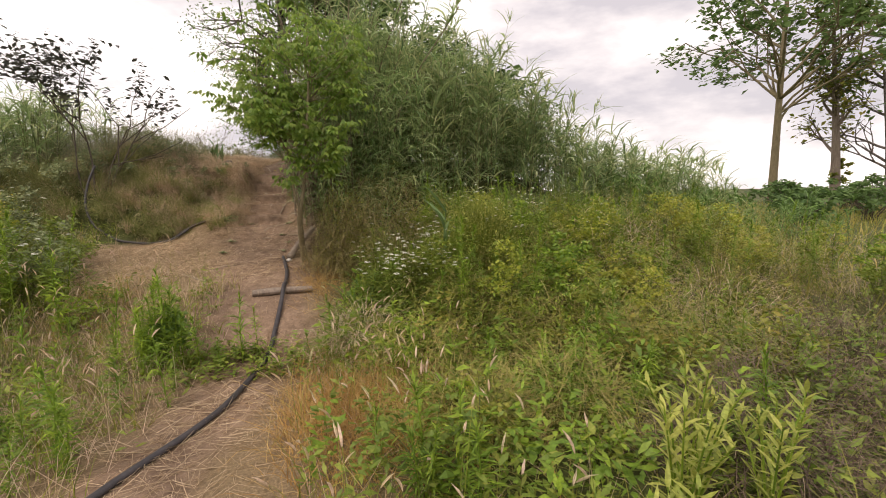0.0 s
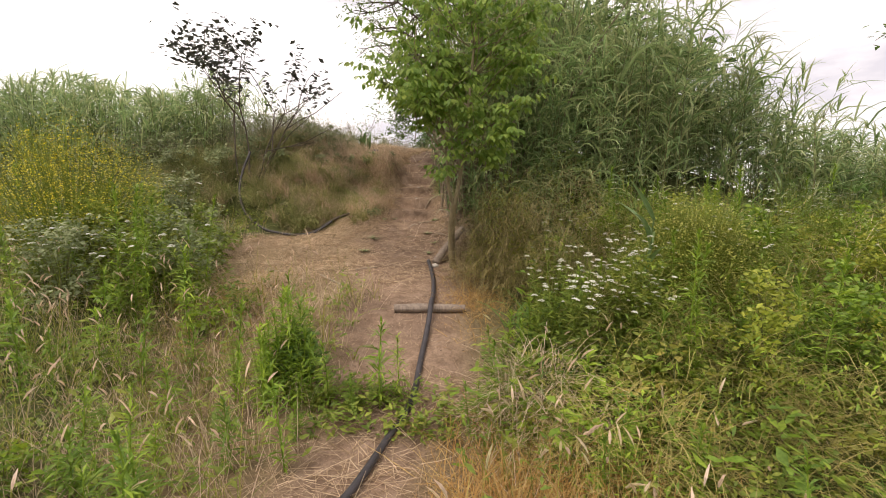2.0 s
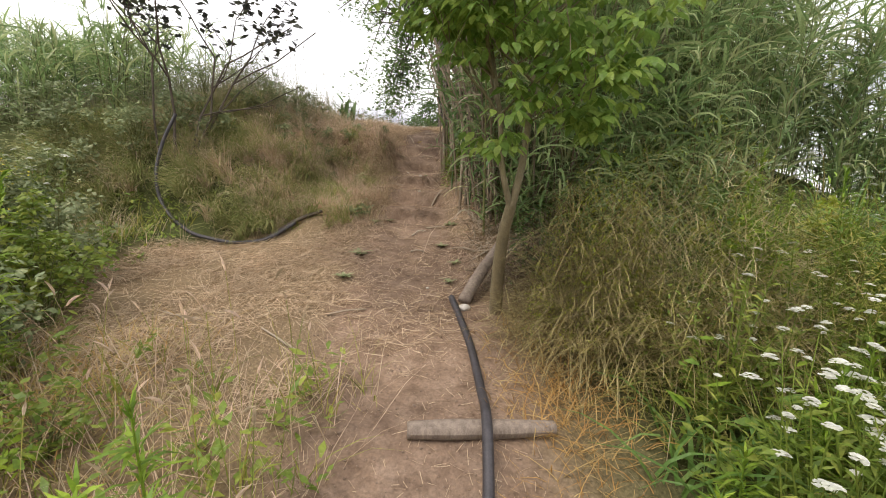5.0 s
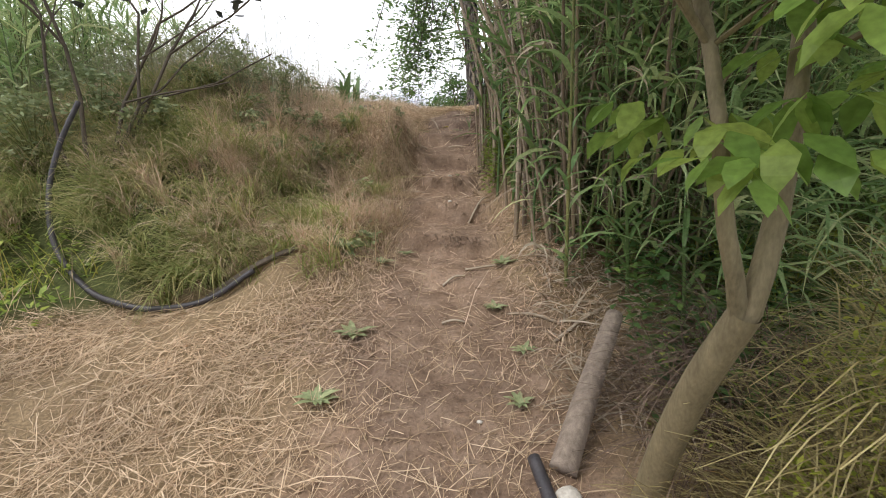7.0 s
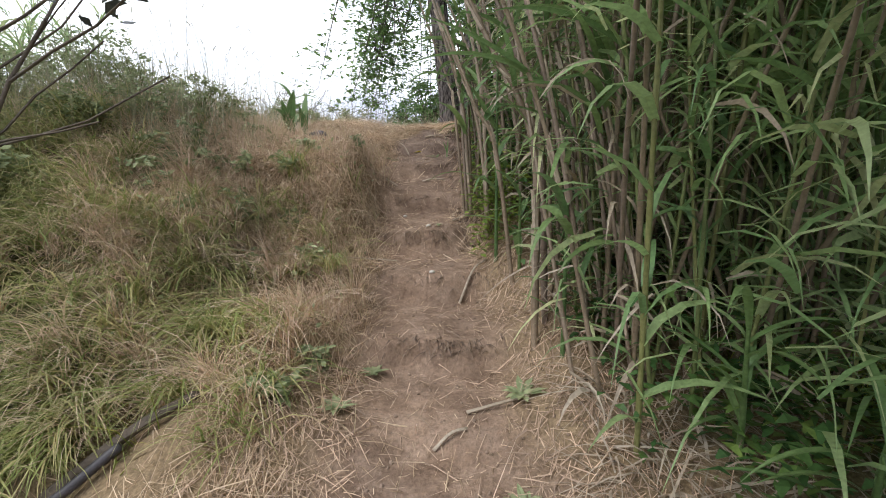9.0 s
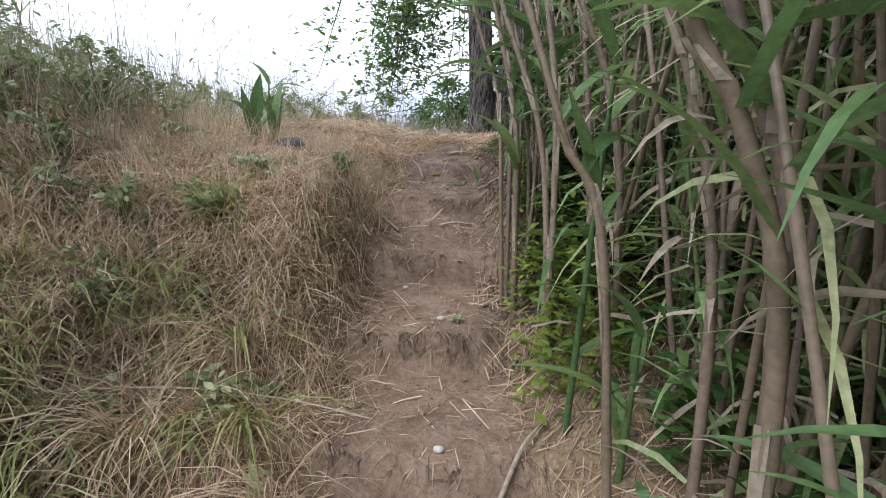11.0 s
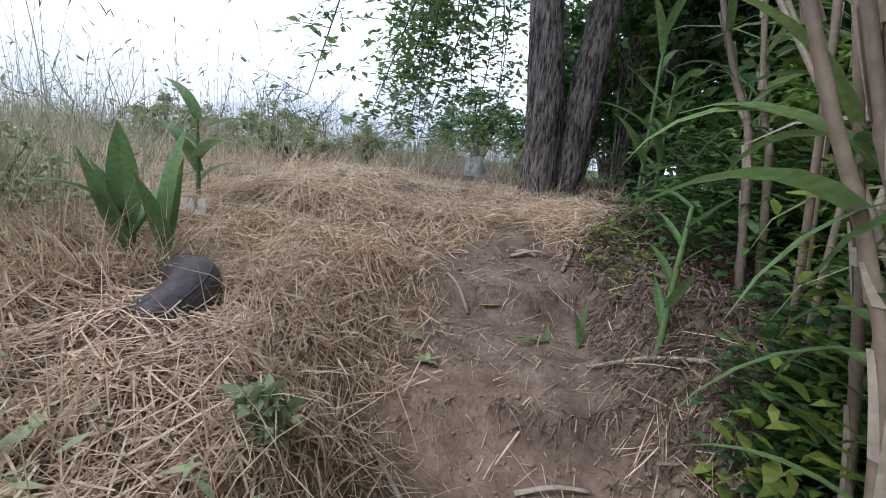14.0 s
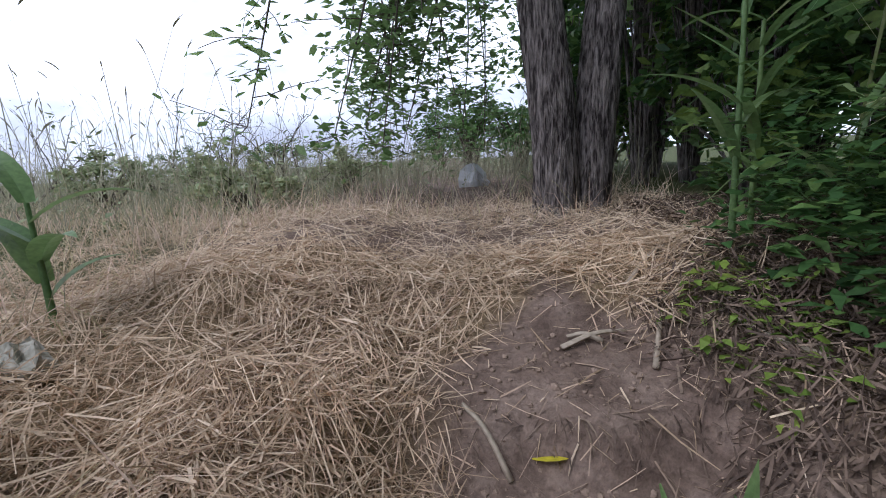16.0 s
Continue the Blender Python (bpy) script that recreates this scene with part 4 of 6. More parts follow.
stuff("low_herbs", herb_field(32, 3000, (-7, -0.2, 1.6, 9.4), meadow_left, (0.1, 0.4), (0.04, 0.09), 9), "herb", "tangled low green herbs in the meadow", "herbs")
stuff("low_herbs", herb_field(33, 1400, (-8, -1.6, 6.2, 10.6), lambda x, y: (1 - clearing(x, y)) * smooth(-1.6, -2.4, x) * (1 - smooth(7.6, 8.4, y) * smooth(-4.0, -3.3, x)), (0.3, 0.95), (0.04, 0.09), 11), "greyherb", "grey-green scrubby herbs below the bank", "herbs")
stuff("low_herbs", herb_field(46, 420, (-4.4, -2.3, 8.0, 9.5), lambda x, y: smooth(-2.3, -2.8, x), (0.02, 0.13), (0.03, 0.07), 9), "herb", "low green herbs at the foot of the bank", "herbs")
stuff("low_herbs", herb_field(40, 150, (-0.5, 0.7, 4.45, 5.0), lambda x, y: 1 + 0 * x, (0.05, 0.2), (0.04, 0.08), 9), "herb", "low green herbs growing over the hose", "herbs")
stuff("low_herbs", herb_field(34, 420, (-2.4, -0.45, 9.4, 12.2), lambda x, y: 0.35 * tyre_clear(x, y) ** 3 * (1 - smooth(11.3, 11.9, y)), (0.05, 0.22), (0.03, 0.07), 8), "greyherb", "small green herbs among dry grass", "herbs")
stuff("low_herbs", herb_field(41, 620, (-5.5, -1.5, 10.9, 12.9), lambda x, y: smooth(-1.4, -2.2, x), (0.1, 0.5), (0.03, 0.06), 9), "greyherb", "grey-green herbs on top of the bank", "herbs")
stuff("steppe_weeds", grass_field(42, 6000, (-6, -1.3, 10.8, 13.2), lambda x, y: smooth(-1.3, -2.1, x), (0.3, 0.75), (0.003, 0.006), (1.1, 1.55), (0.4, 1.4), 3), "haze", "pale tall stalks on top of the bank", "weeds")
stuff("steppe_weeds", grass_field(35, 15000, (-14, 1.5, 13.2, 24), lambda x, y: np.clip(smooth(14.8, 16.2, y + 0.9 * (-x - 1.0) * (x < -1)) * (1 - 0.95 * np.exp(-((x / 0.55) ** 2)) * (y < 18.4)), 0, 1), (0.35, 0.95), (0.004, 0.009), (1.1, 1.55), (0.3, 1.4), 2), "haze", "pale tall weeds covering the flat top", "weeds")
stuff("steppe_weeds", herb_field(36, 1700, (-14, 2, 13.4, 24), lambda x, y: smooth(15.0, 16.4, y + 0.9 * (-x - 1.0) * (x < -1)) * 0.8 * (1 - 0.95 * np.exp(-((x / 0.55) ** 2)) * (y < 18.4)), (0.3, 0.85), (0.04, 0.09), 9), "greyherb", "grey-green weeds covering the flat top", "weeds")
stuff("far_weeds", grass_field(37, 15000, (6, 45, 1, 45), lambda x, y: smooth(6, 9, x) * np.clip(1.2 - y / 50, 0, 1), (0.5, 1.0), (0.012, 0.03), (0.9, 1.5), (0.0, 1.2), 2), "grass", "weedy flat field reaching to the trees", "weeds")


def rim(x, y):
    """Outskirts of the meadow, thinning out."""
    d = np.maximum(np.maximum(-7 - x, x - 9), 0.0) + np.maximum(1.6 - y, 0)
    return np.clip(1 - d / 7, 0, 1) * ((x < -6.6) | (x > 8.6) | (y < 1.7)) * (np.abs(x - 0.3) > 0.9) * (1 - smooth(9, 12, y))


stuff("outer_grass", grass_field(44, 1100, (-15, 17, -6, 12), rim, (0.25, 0.6), (0.008, 0.016), (0.8, 1.5), (-0.5, 1.0), 2, 0.09, None, 12), "grass", "rank green grass on the meadow's outskirts", "grass")
stuff("outer_herbs", herb_field(45, 900, (-15, 17, -6, 12), rim, (0.1, 0.45), (0.06, 0.13), 9), "herb", "low green herbs on the meadow's outskirts", "herbs")
stuff("broad_grass", grass_field(38, 2600, (1.6, 9.0, 6.6, 10.2), lambda x, y: smooth(6.8, 7.8, y) * np.clip(0.4 + ripple(x, y), 0, 1), (0.5, 1.1), (0.016, 0.03), (0.9, 1.5), (-1.0, 0.3), 4), "lush", "broad-leaved green grass in front of the reeds", "grass")
stuff("broad_grass", grass_field(39, 420, (1.2, 2.9, 4.6, 6.2), lambda x, y: 0.8 + 0 * x, (0.4, 0.8), (0.014, 0.026), (0.9, 1.5), (-1.2, 0.2), 4), "lush", "broad-leaved green grass among white flowers", "grass")


# ---------------------------------------------------------------- single plants
def place(x, y, sink=0.02, turn=0.0, scale=1.0, tilt=0.0, tilt2=0.0):
    m = pose(x, y, float(ground_z(x, y)) - sink, math.degrees(tilt), math.degrees(tilt2), math.degrees(turn))
    return m @ Matrix.Diagonal((scale, scale, scale, 1))


def spread(models, spots, seed, scale=(0.8, 1.15), lean=0.08):
    """Puts copies of the models on the spots, the models themselves on the first ones."""
    r = random.Random(seed)
    spots = list(spots)
    for i, (x, y) in enumerate(spots):
        m = place(x, y, 0.02, r.uniform(0, 6.28), r.uniform(*scale), r.gauss(0, lean), r.gauss(0, lean))
        if i < len(models):
            models[i].matrix_basis = m
        else:
            src = models[i % len(models)]
            keep = src.matrix_basis.copy()
            src.matrix_basis = Matrix.Identity(4)
            ob = copy_thing(src, Matrix.Identity(4))
            src.matrix_basis = keep
            ob.matrix_basis = m


def horseweed(seed, h=0.6, n=95, label="bright green leafy horseweed growing from the meadow"):
    """Upright leafy weed: one stem, narrow leaves all round, a bright tuft on top."""
    r = rng_of(seed)
    o = thing("horseweed", label, "weed plant", "horseweeds in the meadow")
    stem = curve([(0, 0, 0), (0.01, 0.01, h * 0.5), (0.0, 0.02, h)], 6)
    part("stem", Soup().tubes(stem, np.linspace(0.006, 0.003, 6), 5), "weed", o)
    t = np.sort(r.uniform(0.08, 1, n))
    p = np.stack([np.interp(t, np.linspace(0, 1, 6), stem[:, i]) for i in range(3)], -1)
    L = np.where(t > 0.88, r.uniform(0.05, 0.09, n), r.uniform(0.09, 0.15, n) * (0.6 + 0.5 * np.sin(np.pi * t)))
    up = np.where(t > 0.88, r.uniform(0.8, 1.45, n), r.uniform(0.1, 0.9, n))
    part("leaves", Soup().blades(p, r.uniform(0, 6.28, n), L, r.uniform(0.009, 0.016, n), up, up - r.uniform(0.2, 1.4, n), 2, (0.4, 1, 0.05), twist=r.normal(0, 0.3, n)), "weed", o)
    return o


def umbel_plant(seed, h=0.75):
    """Wild-carrot-like plant: branching stems, feathery leaves, flat white flower heads."""
    r = rng_of(seed)
    o = thing("white_umbel_plant", "green feathery plant with flat white flower heads", "wildflower", "white umbel flowers")
    lv = Soup()
    for k in range(r.integers(4, 7)):
        a, sp = r.uniform(0, 6.28), r.uniform(0.05, 0.28)
        hh = h * r.uniform(0.75, 1.1)
        line = curve([(0, 0, 0), (0.4 * sp * np.cos(a), 0.4 * sp * np.sin(a), hh * 0.55), (sp * np.cos(a), sp * np.sin(a), hh)], 5)
        stem = Soup().tubes(line, np.linspace(0.004, 0.002, 5), 4)
        tip = line[-1]
        R = r.uniform(0.013, 0.026)
        m = 20
        q, b = R * np.sqrt(r.random(m)), r.uniform(0, 6.28, m)
        pts = tip + np.stack([q * np.cos(b), q * np.sin(b), 0.018 + 0.012 * (1 - (q / R) ** 2)], -1)
        stem.blades(np.repeat(tip[None], m, 0), b, 0.03, 0.0015, 0.9, 0.6, 1, (1, 1))
        st = part("stem", stem, "herb", o)
        head = Soup().blades(pts - np.stack([0.007 * np.cos(b), 0.007 * np.sin(b), 0 * b], -1), b, 0.017, 0.015, 0.15, -0.25, 1, (0.8, 1))
        part("flower_head", head, "white", st, "flat white flower head")
        n = 24
        t = r.uniform(0.1, 0.85, n)
        p = np.stack([np.interp(t, np.linspace(0, 1, 5), line[:, i]) for i in range(3)], -1)
        L = r.uniform(0.08, 0.22, n) * (1.15 - t)
        lv.blades(p, r.uniform(0, 6.28, n), L, 0.02 * (0.4 + L * 5), r.uniform(0.2, 1.0, n), r.uniform(-0.6, 0.4, n), 2, (0.2, 1, 0.05), twist=r.normal(0, 0.5, n))
    part("foliage", lv, "herb", o)
    return o


def mustard_bush(x, y, h, w, seed, label, stemmat="tangle", bloom="mustard"):
    r = rng_of(seed)
    o = thing("mustard_bush", label, "bush")
    s, fl, lv = Soup(), Soup(), Soup()
    n = 400
    a, sp = r.uniform(0, 6.28, n), w * np.sqrt(r.random(n))
    hh = h * np.sqrt(np.clip(1 - (sp / w) ** 2 * 0.75, 0.05, 1)) * r.uniform(0.8, 1.05, n)
    base = np.stack([0.35 * sp * np.cos(a), 0.35 * sp * np.sin(a), 0 * a], -1)
    tip = np.stack([sp * np.cos(a), sp * np.sin(a), hh], -1)
    mid = base * 0.5 + tip * 0.5 + np.stack([0 * a, 0 * a, 0.12 * hh], -1)
    s.tubes(np.stack([base, mid, tip], 1), np.array([0.004, 0.003, 0.0015])[None] * np.ones((n, 1)), 3)
    for k in range(36):
        t = r.uniform(0.3, 1.0, n) ** 0.6
        p = base * (1 - t)[:, None] + tip * t[:, None] + r.normal(0, 0.09, (n, 3))
        fl.blades(p, r.uniform(0, 6.28, n), r.uniform(0.014, 0.024, n), 0.016, r.uniform(-0.5, 1.2, n), r.uniform(-0.5, 0.5, n), 1, (1, 0.6)) if k < 29 else lv.blades(p * (1, 1, 0.72), r.uniform(0, 6.28, n), r.uniform(0.03, 0.08, n), 0.012, r.uniform(-0.2, 1.2, n), r.uniform(-0.7, 0.5, n), 2, (0.3, 1, 0.1))
    for k in range(4):
        p = np.repeat(tip[None], 1, 0)[0] * r.uniform(0.55, 0.98, (n, 1))
        s.blades(p, r.uniform(0, 6.28, n), r.uniform(0.1, 0.25, n), 0.003, r.uniform(0.2, 1.4, n), r.uniform(0.2, 1.4, n), 2, (1, 1, 0.5))
    tagged(part("stem_tangle", s, stemmat, o), kind="stuff")
    tagged(part("foliage", lv, "herb", o), kind="stuff")
    tagged(part("blossom", fl, bloom, o, "tiny yellow flowers"), kind="stuff")
    o.matrix_basis = place(x, y)
    return o


mustard_bush(-4.15, 7.2, 1.9, 1.15, 51, "tall yellow-flowering mustard bush in the meadow", "herb")
mustard_bush(3.2, 6.2, 1.3, 0.65, 52, "yellow-green mustard bush among white flowers", "herb", "willow")


def tangle_bush(x, y, h, w, seed, n=520, label="mound of tangled yellowish withered stems beside a sapling", stemmat="tangle", leafm="grass", m=2600, leaf=(0.02, 0.07), name="withered_bush", reach=1.0):
    """Mound of thin arching withered stems."""
    r = rng_of(seed)
    o = thing(name, label, "bush")
    a = r.uniform(0, 6.28, n)
    q = 0.35 * w * np.sqrt(r.random(n))
    root = np.stack([q * np.cos(a), q * np.sin(a), 0 * a], -1)
    L = r.uniform(0.5, 1.15, n) * h * reach
    s = Soup().blades(root, a + r.normal(0, 0.9, n), L, r.uniform(0.002, 0.0042, n), r.uniform(0.7, 1.55, n), r.uniform(-1.5, 0.2, n), 5, (1, 1, 0.8, 0.4))
    for k in range(5):
        b = a + r.normal(0, 1.0, n)
        p = root + np.stack([np.cos(a), np.sin(a), 0 * a], -1) * (w * r.uniform(0.1, 0.95, n))[:, None]
        p[:, 2] += h * r.uniform(0.2, 0.85, n) * np.sqrt(np.clip(1.05 - ((p[:, :2] ** 2).sum(1) / w**2), 0.05, 1))
        s.blades(p, b, r.uniform(0.15, 0.45, n), 0.004, r.uniform(-0.4, 1.3, n), r.uniform(-1.0, 0.4, n), 3, (1, 1, 0.6))
    tagged(part("stem_tangle", s, stemmat, o), kind="stuff")
    lv = Soup()
    b, q = r.uniform(0, 6.28, m), w * np.sqrt(r.random(m))
    p = np.stack([q * np.cos(b), q * np.sin(b), h * r.uniform(0.15, 0.98, m) * np.sqrt(1.02 - (q / w) ** 2)], -1)
    lv.blades(p, r.uniform(0, 6.28, m), r.uniform(*leaf, m), 0.3 * leaf[0] + 0.007, r.uniform(-0.6, 1.3, m), r.uniform(-0.8, 0.6, m), 2, (0.3, 1, 0.1))
    tagged(part("foliage", lv, leafm, o), kind="stuff")
    o.matrix_basis = place(x, y)
    return o


tangle_bush(1.28, 7.0, 1.45, 0.45, 55, 560, stemmat="withered", leafm="sunny", m=3800, leaf=(0.015, 0.05), reach=0.62)
tangle_bush(2.0, 7.2, 1.65, 0.75, 57, 620, stemmat="withered", leafm="sunny", m=4200, leaf=(0.015, 0.05), reach=0.75)
tangle_bush(1.75, 6.5, 0.85, 0.5, 59, 170, stemmat="tangle", leafm="herb", m=1500, leaf=(0.02, 0.05), reach=0.6)
tangle_bush(1.15, 7.75, 0.75, 0.35, 60, 220, stemmat="rot", leafm="herb", m=300, leaf=(0.015, 0.04), reach=0.8)
rb = rng_of(58)
for bx, by, bh, bw in ((2.6, 4.6, 0.75, 0.6), (3.5, 4.0, 0.8, 0.7), (1.75, 4.1, 0.55, 0.5), (3.3, 5.3, 0.85, 0.65), (4.5, 5.0, 0.95, 0.8), (4.4, 3.4, 0.8, 0.7), (5.6, 4.2, 0.9, 0.8), (2.7, 3.0, 0.6, 0.5), (5.4, 6.2, 1.0, 0.8), (6.8, 5.4, 1.0, 0.9), (1.9, 2.9, 0.45, 0.4), (1.3, 4.7, 0.5, 0.4), (6.6, 7.2, 1.1, 0.9), (8.2, 6.4, 1.0, 0.9), (3.9, 6.4, 0.95, 0.7), (2.9, 6.9, 0.95, 0.6), (4.6, 7.3, 1.0, 0.8), (5.9, 7.6, 1.0, 0.8), (7.6, 7.8, 1.0, 0.9), (9.4, 7.6, 1.0, 0.9), (3.6, 7.6, 0.95, 0.7), (2.3, 5.3, 0.75, 0.5), (7.4, 5.0, 0.9, 0.8), (9.0, 5.2, 0.9, 0.9)):
    kind = rb.random()
    tangle_bush(bx, by, bh * (1.25 + 0.2 * float(smooth(4.0, 6.0, by))), bw * 1.05, int(rb.integers(1000, 9000)), 170, "loose feathery yellow-green weed clump in the meadow" if kind < 0.7 else "brownish half-dry weed clump in the meadow", "tangle" if kind < 0.7 else "dry", "weed" if kind < 0.4 else "grass", 700, (0.03, 0.08), "weed_clump")
for bx, by, bh, bw in ((4.2, 2.3, 0.75, 0.7), (5.2, 2.6, 0.8, 0.7), (3.4, 1.9, 0.6, 0.5), (6.4, 3.2, 0.8, 0.8)):
    tangle_bush(bx, by, bh, bw, int(rb.integers(1000, 9000)), 220, "brown seeding dock stalks and dry weeds", "rot", "herb", 900, (0.02, 0.05), "weed_clump")


# ---------------------------------------------------------------- reeds
def reed(seed, h, dry=False, leaves=16, rad=0.011, low=0.15, plume=False):
    """Giant reed: jointed cane with long drooping leaves."""
    r = rng_of(seed)
    o = thing("giant_reed", ("dry grey-brown" if dry else "green") + " giant reed cane with long leaves", "reed", "giant reeds beside the track")
    bend = r.normal(0, 0.06 * h, 2)
    line = curve([(0, 0, 0), (bend[0] * 0.25, bend[1] * 0.25, h * 0.5), (bend[0], bend[1], h)], 25)
    taper = np.linspace(1, 0.35, 25) * rad
    taper[2::3] *= 1.22
    part("cane", Soup().tubes(line, taper, 6), "cane" if dry else "canegreen", o, smooth=True)
    n = leaves
    t = np.linspace(low, 0.99, n)
    p = np.stack([np.interp(t, np.linspace(0, 1, 25), line[:, i]) for i in range(3)], -1)
    az = np.arange(n) * np.pi + r.normal(0, 0.5, n) + r.uniform(0, 6.28)
    L = r.uniform(0.32, 0.58, n) * (1.1 - 0.4 * t)
    part("leaves", Soup().blades(p, az, L, r.uniform(0.02, 0.04, n) * (1.1 - 0.3 * t), r.uniform(0.7, 1.3, n), r.uniform(-1.35, 0.1, n), 5, (0.7, 1, 0.85, 0.55, 0.25, 0.03), 0.06, r.normal(0, 0.3, n)), "reed", o)
    for q in r.uniform(0.05, low + 0.15, 3) if dry else ():
        at = np.array([[np.interp(q, np.linspace(0, 1, 25), line[:, i]) for i in range(3)]])
        part("sheath", Soup().blades(at, r.uniform(0, 6.28), r.uniform(0.15, 0.35), r.uniform(0.014, 0.026), r.uniform(1.2, 1.5), r.uniform(-1.5, 1.0), 4, (1, 0.9, 0.6, 0.1), 0.1), "sheath", o, "torn dry leaf sheath")
    return o


def reed_mass(seed, spots, heights, per=36, mat="reed", top=True, wide=(0.016, 0.036), lng=(0.35, 0.75)):
    """Many reeds too close to tell apart."""
    r = rng_of(seed)
    x, y = spots
    k = len(x)
    H = heights(x, y) * r.uniform(0.68, 1.12, k)
    base = on_ground(x, y, 0.03)
    lean = r.normal(0, 0.09, (k, 2)) * H[:, None]
    tip = base + np.concatenate([lean, H[:, None]], 1)
    mid = base + np.concatenate([lean * 0.3, H[:, None] * 0.5], 1)
    c = Soup().tubes(np.stack([base, mid, tip], 1), np.array([0.008, 0.007, 0.003])[None] * np.ones((k, 1)), 4)
    l = Soup()
    for j in range(per):
        t = r.uniform(0.03, 1.0, k) ** 0.85
        p = np.where(t[:, None] < 0.5, base + (mid - base) * (t[:, None] * 2), mid + (tip - mid) * (t[:, None] * 2 - 1))
        L = r.uniform(*lng, k)
        l.blades(p, r.uniform(0, 6.28, k), L, r.uniform(*wide, k), r.uniform(0.5, 1.35, k), r.uniform(-1.4, 0.3, k), 3, (0.7, 1, 0.6, 0.03), 0.0, r.normal(0, 0.4, k))
    if top:
        for j in range(6):
            l.blades(tip - (0, 0, 0.1), r.uniform(0, 6.28, k), r.uniform(0.15, 0.35, k), 0.018, r.uniform(1.0, 1.5, k), r.uniform(-0.2, 1.2, k), 3, (0.6, 1, 0.5, 0.03))
    return c, l


def thicket_h(x, y):
    top = np.interp(x, (0.4, 1.2, 2.2, 3.5, 5.0, 6.0, 7.0, 7.8, 8.6, 10, 12.5), (3.2, 4.7, 5.2, 5.0, 4.7, 4.35, 3.8, 3.2, 2.75, 2.45, 2.0))
    return np.maximum(top - ground_z(x, y), 0.9)


r0 = rng_of(60)
tx, ty = scatter(r0, 1450, (1.3, 12.5, 8.0, 13.6), lambda x, y: smooth(8.5, 9.1, y + 0.25 * np.sin(2 * x) - 0.42 * np.clip(x - 2.0, 0, 3.6)) * np.clip(1.15 - smooth(10, 13, y), 0.3, 1))
c, l = reed_mass(61, (tx, ty), thicket_h, 30, wide=(0.02, 0.048), lng=(0.4, 0.85))
stuff("reed_thicket", c, "canegreen", "dense thicket of giant reed canes", "reeds")
stuff("reed_thicket_leaves", l, "reed", "drooping green leaves of the reed thicket", "reeds")
tx, ty = scatter(r0, 560, (-12, -3.7, 10.6, 13.4), lambda x, y: smooth(-3.7, -4.6, x) * 0.95)
c, l = reed_mass(62, (tx, ty), lambda x, y: 1.38 + 0.22 * np.sin(1.3 * x), 16)
stuff("reed_thicket", c, "canegreen", "reeds standing on top of the bank", "reeds")
stuff("reed_thicket_leaves", l, "reed", "grey-green leaves of reeds on the bank", "reeds")
tx, ty = scatter(r0, 330, (8, 15, 8.5, 14), lambda x, y: 0.7 + 0 * x)
c, l = reed_mass(63, (tx, ty), lambda x, y: 1.35 + 0.25 * np.sin(3 * x), 14)
stuff("reed_thicket", c, "canegreen", "low reeds at the end of the thicket", "reeds")
stuff("reed_thicket_leaves", l, "lush", "fresh green leaves of low reeds", "reeds")

green_reeds = [reed(70 + i, h, False, 26, 0.010, 0.06) for i, h in enumerate((3.0, 3.6, 2.6, 3.9))]
dry_reeds = [reed(80 + i, h, True, 14, 0.0115, 0.3) for i, h in enumerate((3.2, 3.8, 2.9, 4.2))]
r1 = rng_of(64)
gxs, gys = scatter(r1, 200, (0.5, 2.4, 8.7, 11.9), lambda x, y: smooth(0.5, 0.75, x - 0.05 * np.sin(5 * y) - 0.22 * smooth(9.3, 9.8, y)) * smooth(8.6, 9.0, y))
spread(green_reeds, zip(gxs, gys), 3, (0.75, 1.15), 0.09)
dxs, dys = scatter(r1, 130, (0.48, 1.9, 8.9, 11.8), lambda x, y: smooth(0.45, 0.7, x - 0.2 * smooth(9.6, 10.2, y)))
spread(dry_reeds, zip(dxs, dys), 4, (0.8, 1.1), 0.17)


def big_cane(pts, rad, label, seed, leafy=0, mat="cane"):
    """A thick near cane with joints, torn sheaths and a few leaves."""
    r = rng_of(seed)
    o = thing("giant_reed", label, "reed", "thick canes at the edge of the track")
    n = 61
    line = curve(pts, n)
    taper = np.interp(np.linspace(0, 1, n), (0, 1), (rad, rad * 0.6))
    taper[4::8] *= 1.2
    part("cane", Soup().tubes(line, taper, 10), mat, o, smooth=True)
    k = 8
    idx = r.integers(4, n - 8, k)
    for i in idx:
        sh = Soup()
        seg = line[i:i + 6]
        a = r.uniform(0, 6.28)
        out = np.array([np.cos(a), np.sin(a), 0])
        w = np.linspace(1.1, 0.2, 6)[:, None] * rad
        side = np.array([-out[1], out[0], 0])
        mid = seg + out * (rad * np.linspace(1.05, 1.6, 6)[:, None])
        sh.grid(np.stack([mid - side * w - out * rad * 0.6, mid, mid + side * w - out * rad * 0.6], 1)[None])
        part("sheath", sh, "sheath", o, "peeling pale leaf sheath")
    if leafy:
        t = r.uniform(0.15, 0.98, leafy)
        p = np.stack([np.interp(t, np.linspace(0, 1, n), line[:, i]) for i in range(3)], -1)
        part("leaves", Soup().blades(p, r.uniform(0, 6.28, leafy), r.uniform(0.3, 0.6, leafy), r.uniform(0.025, 0.045, leafy), r.uniform(0.4, 1.2, leafy), r.uniform(-1.3, 0.2, leafy), 7, (0.7, 1, 0.9, 0.7, 0.4, 0.03), 0.08, r.normal(0, 0.3, leafy)), "reedblue", o)
    return o


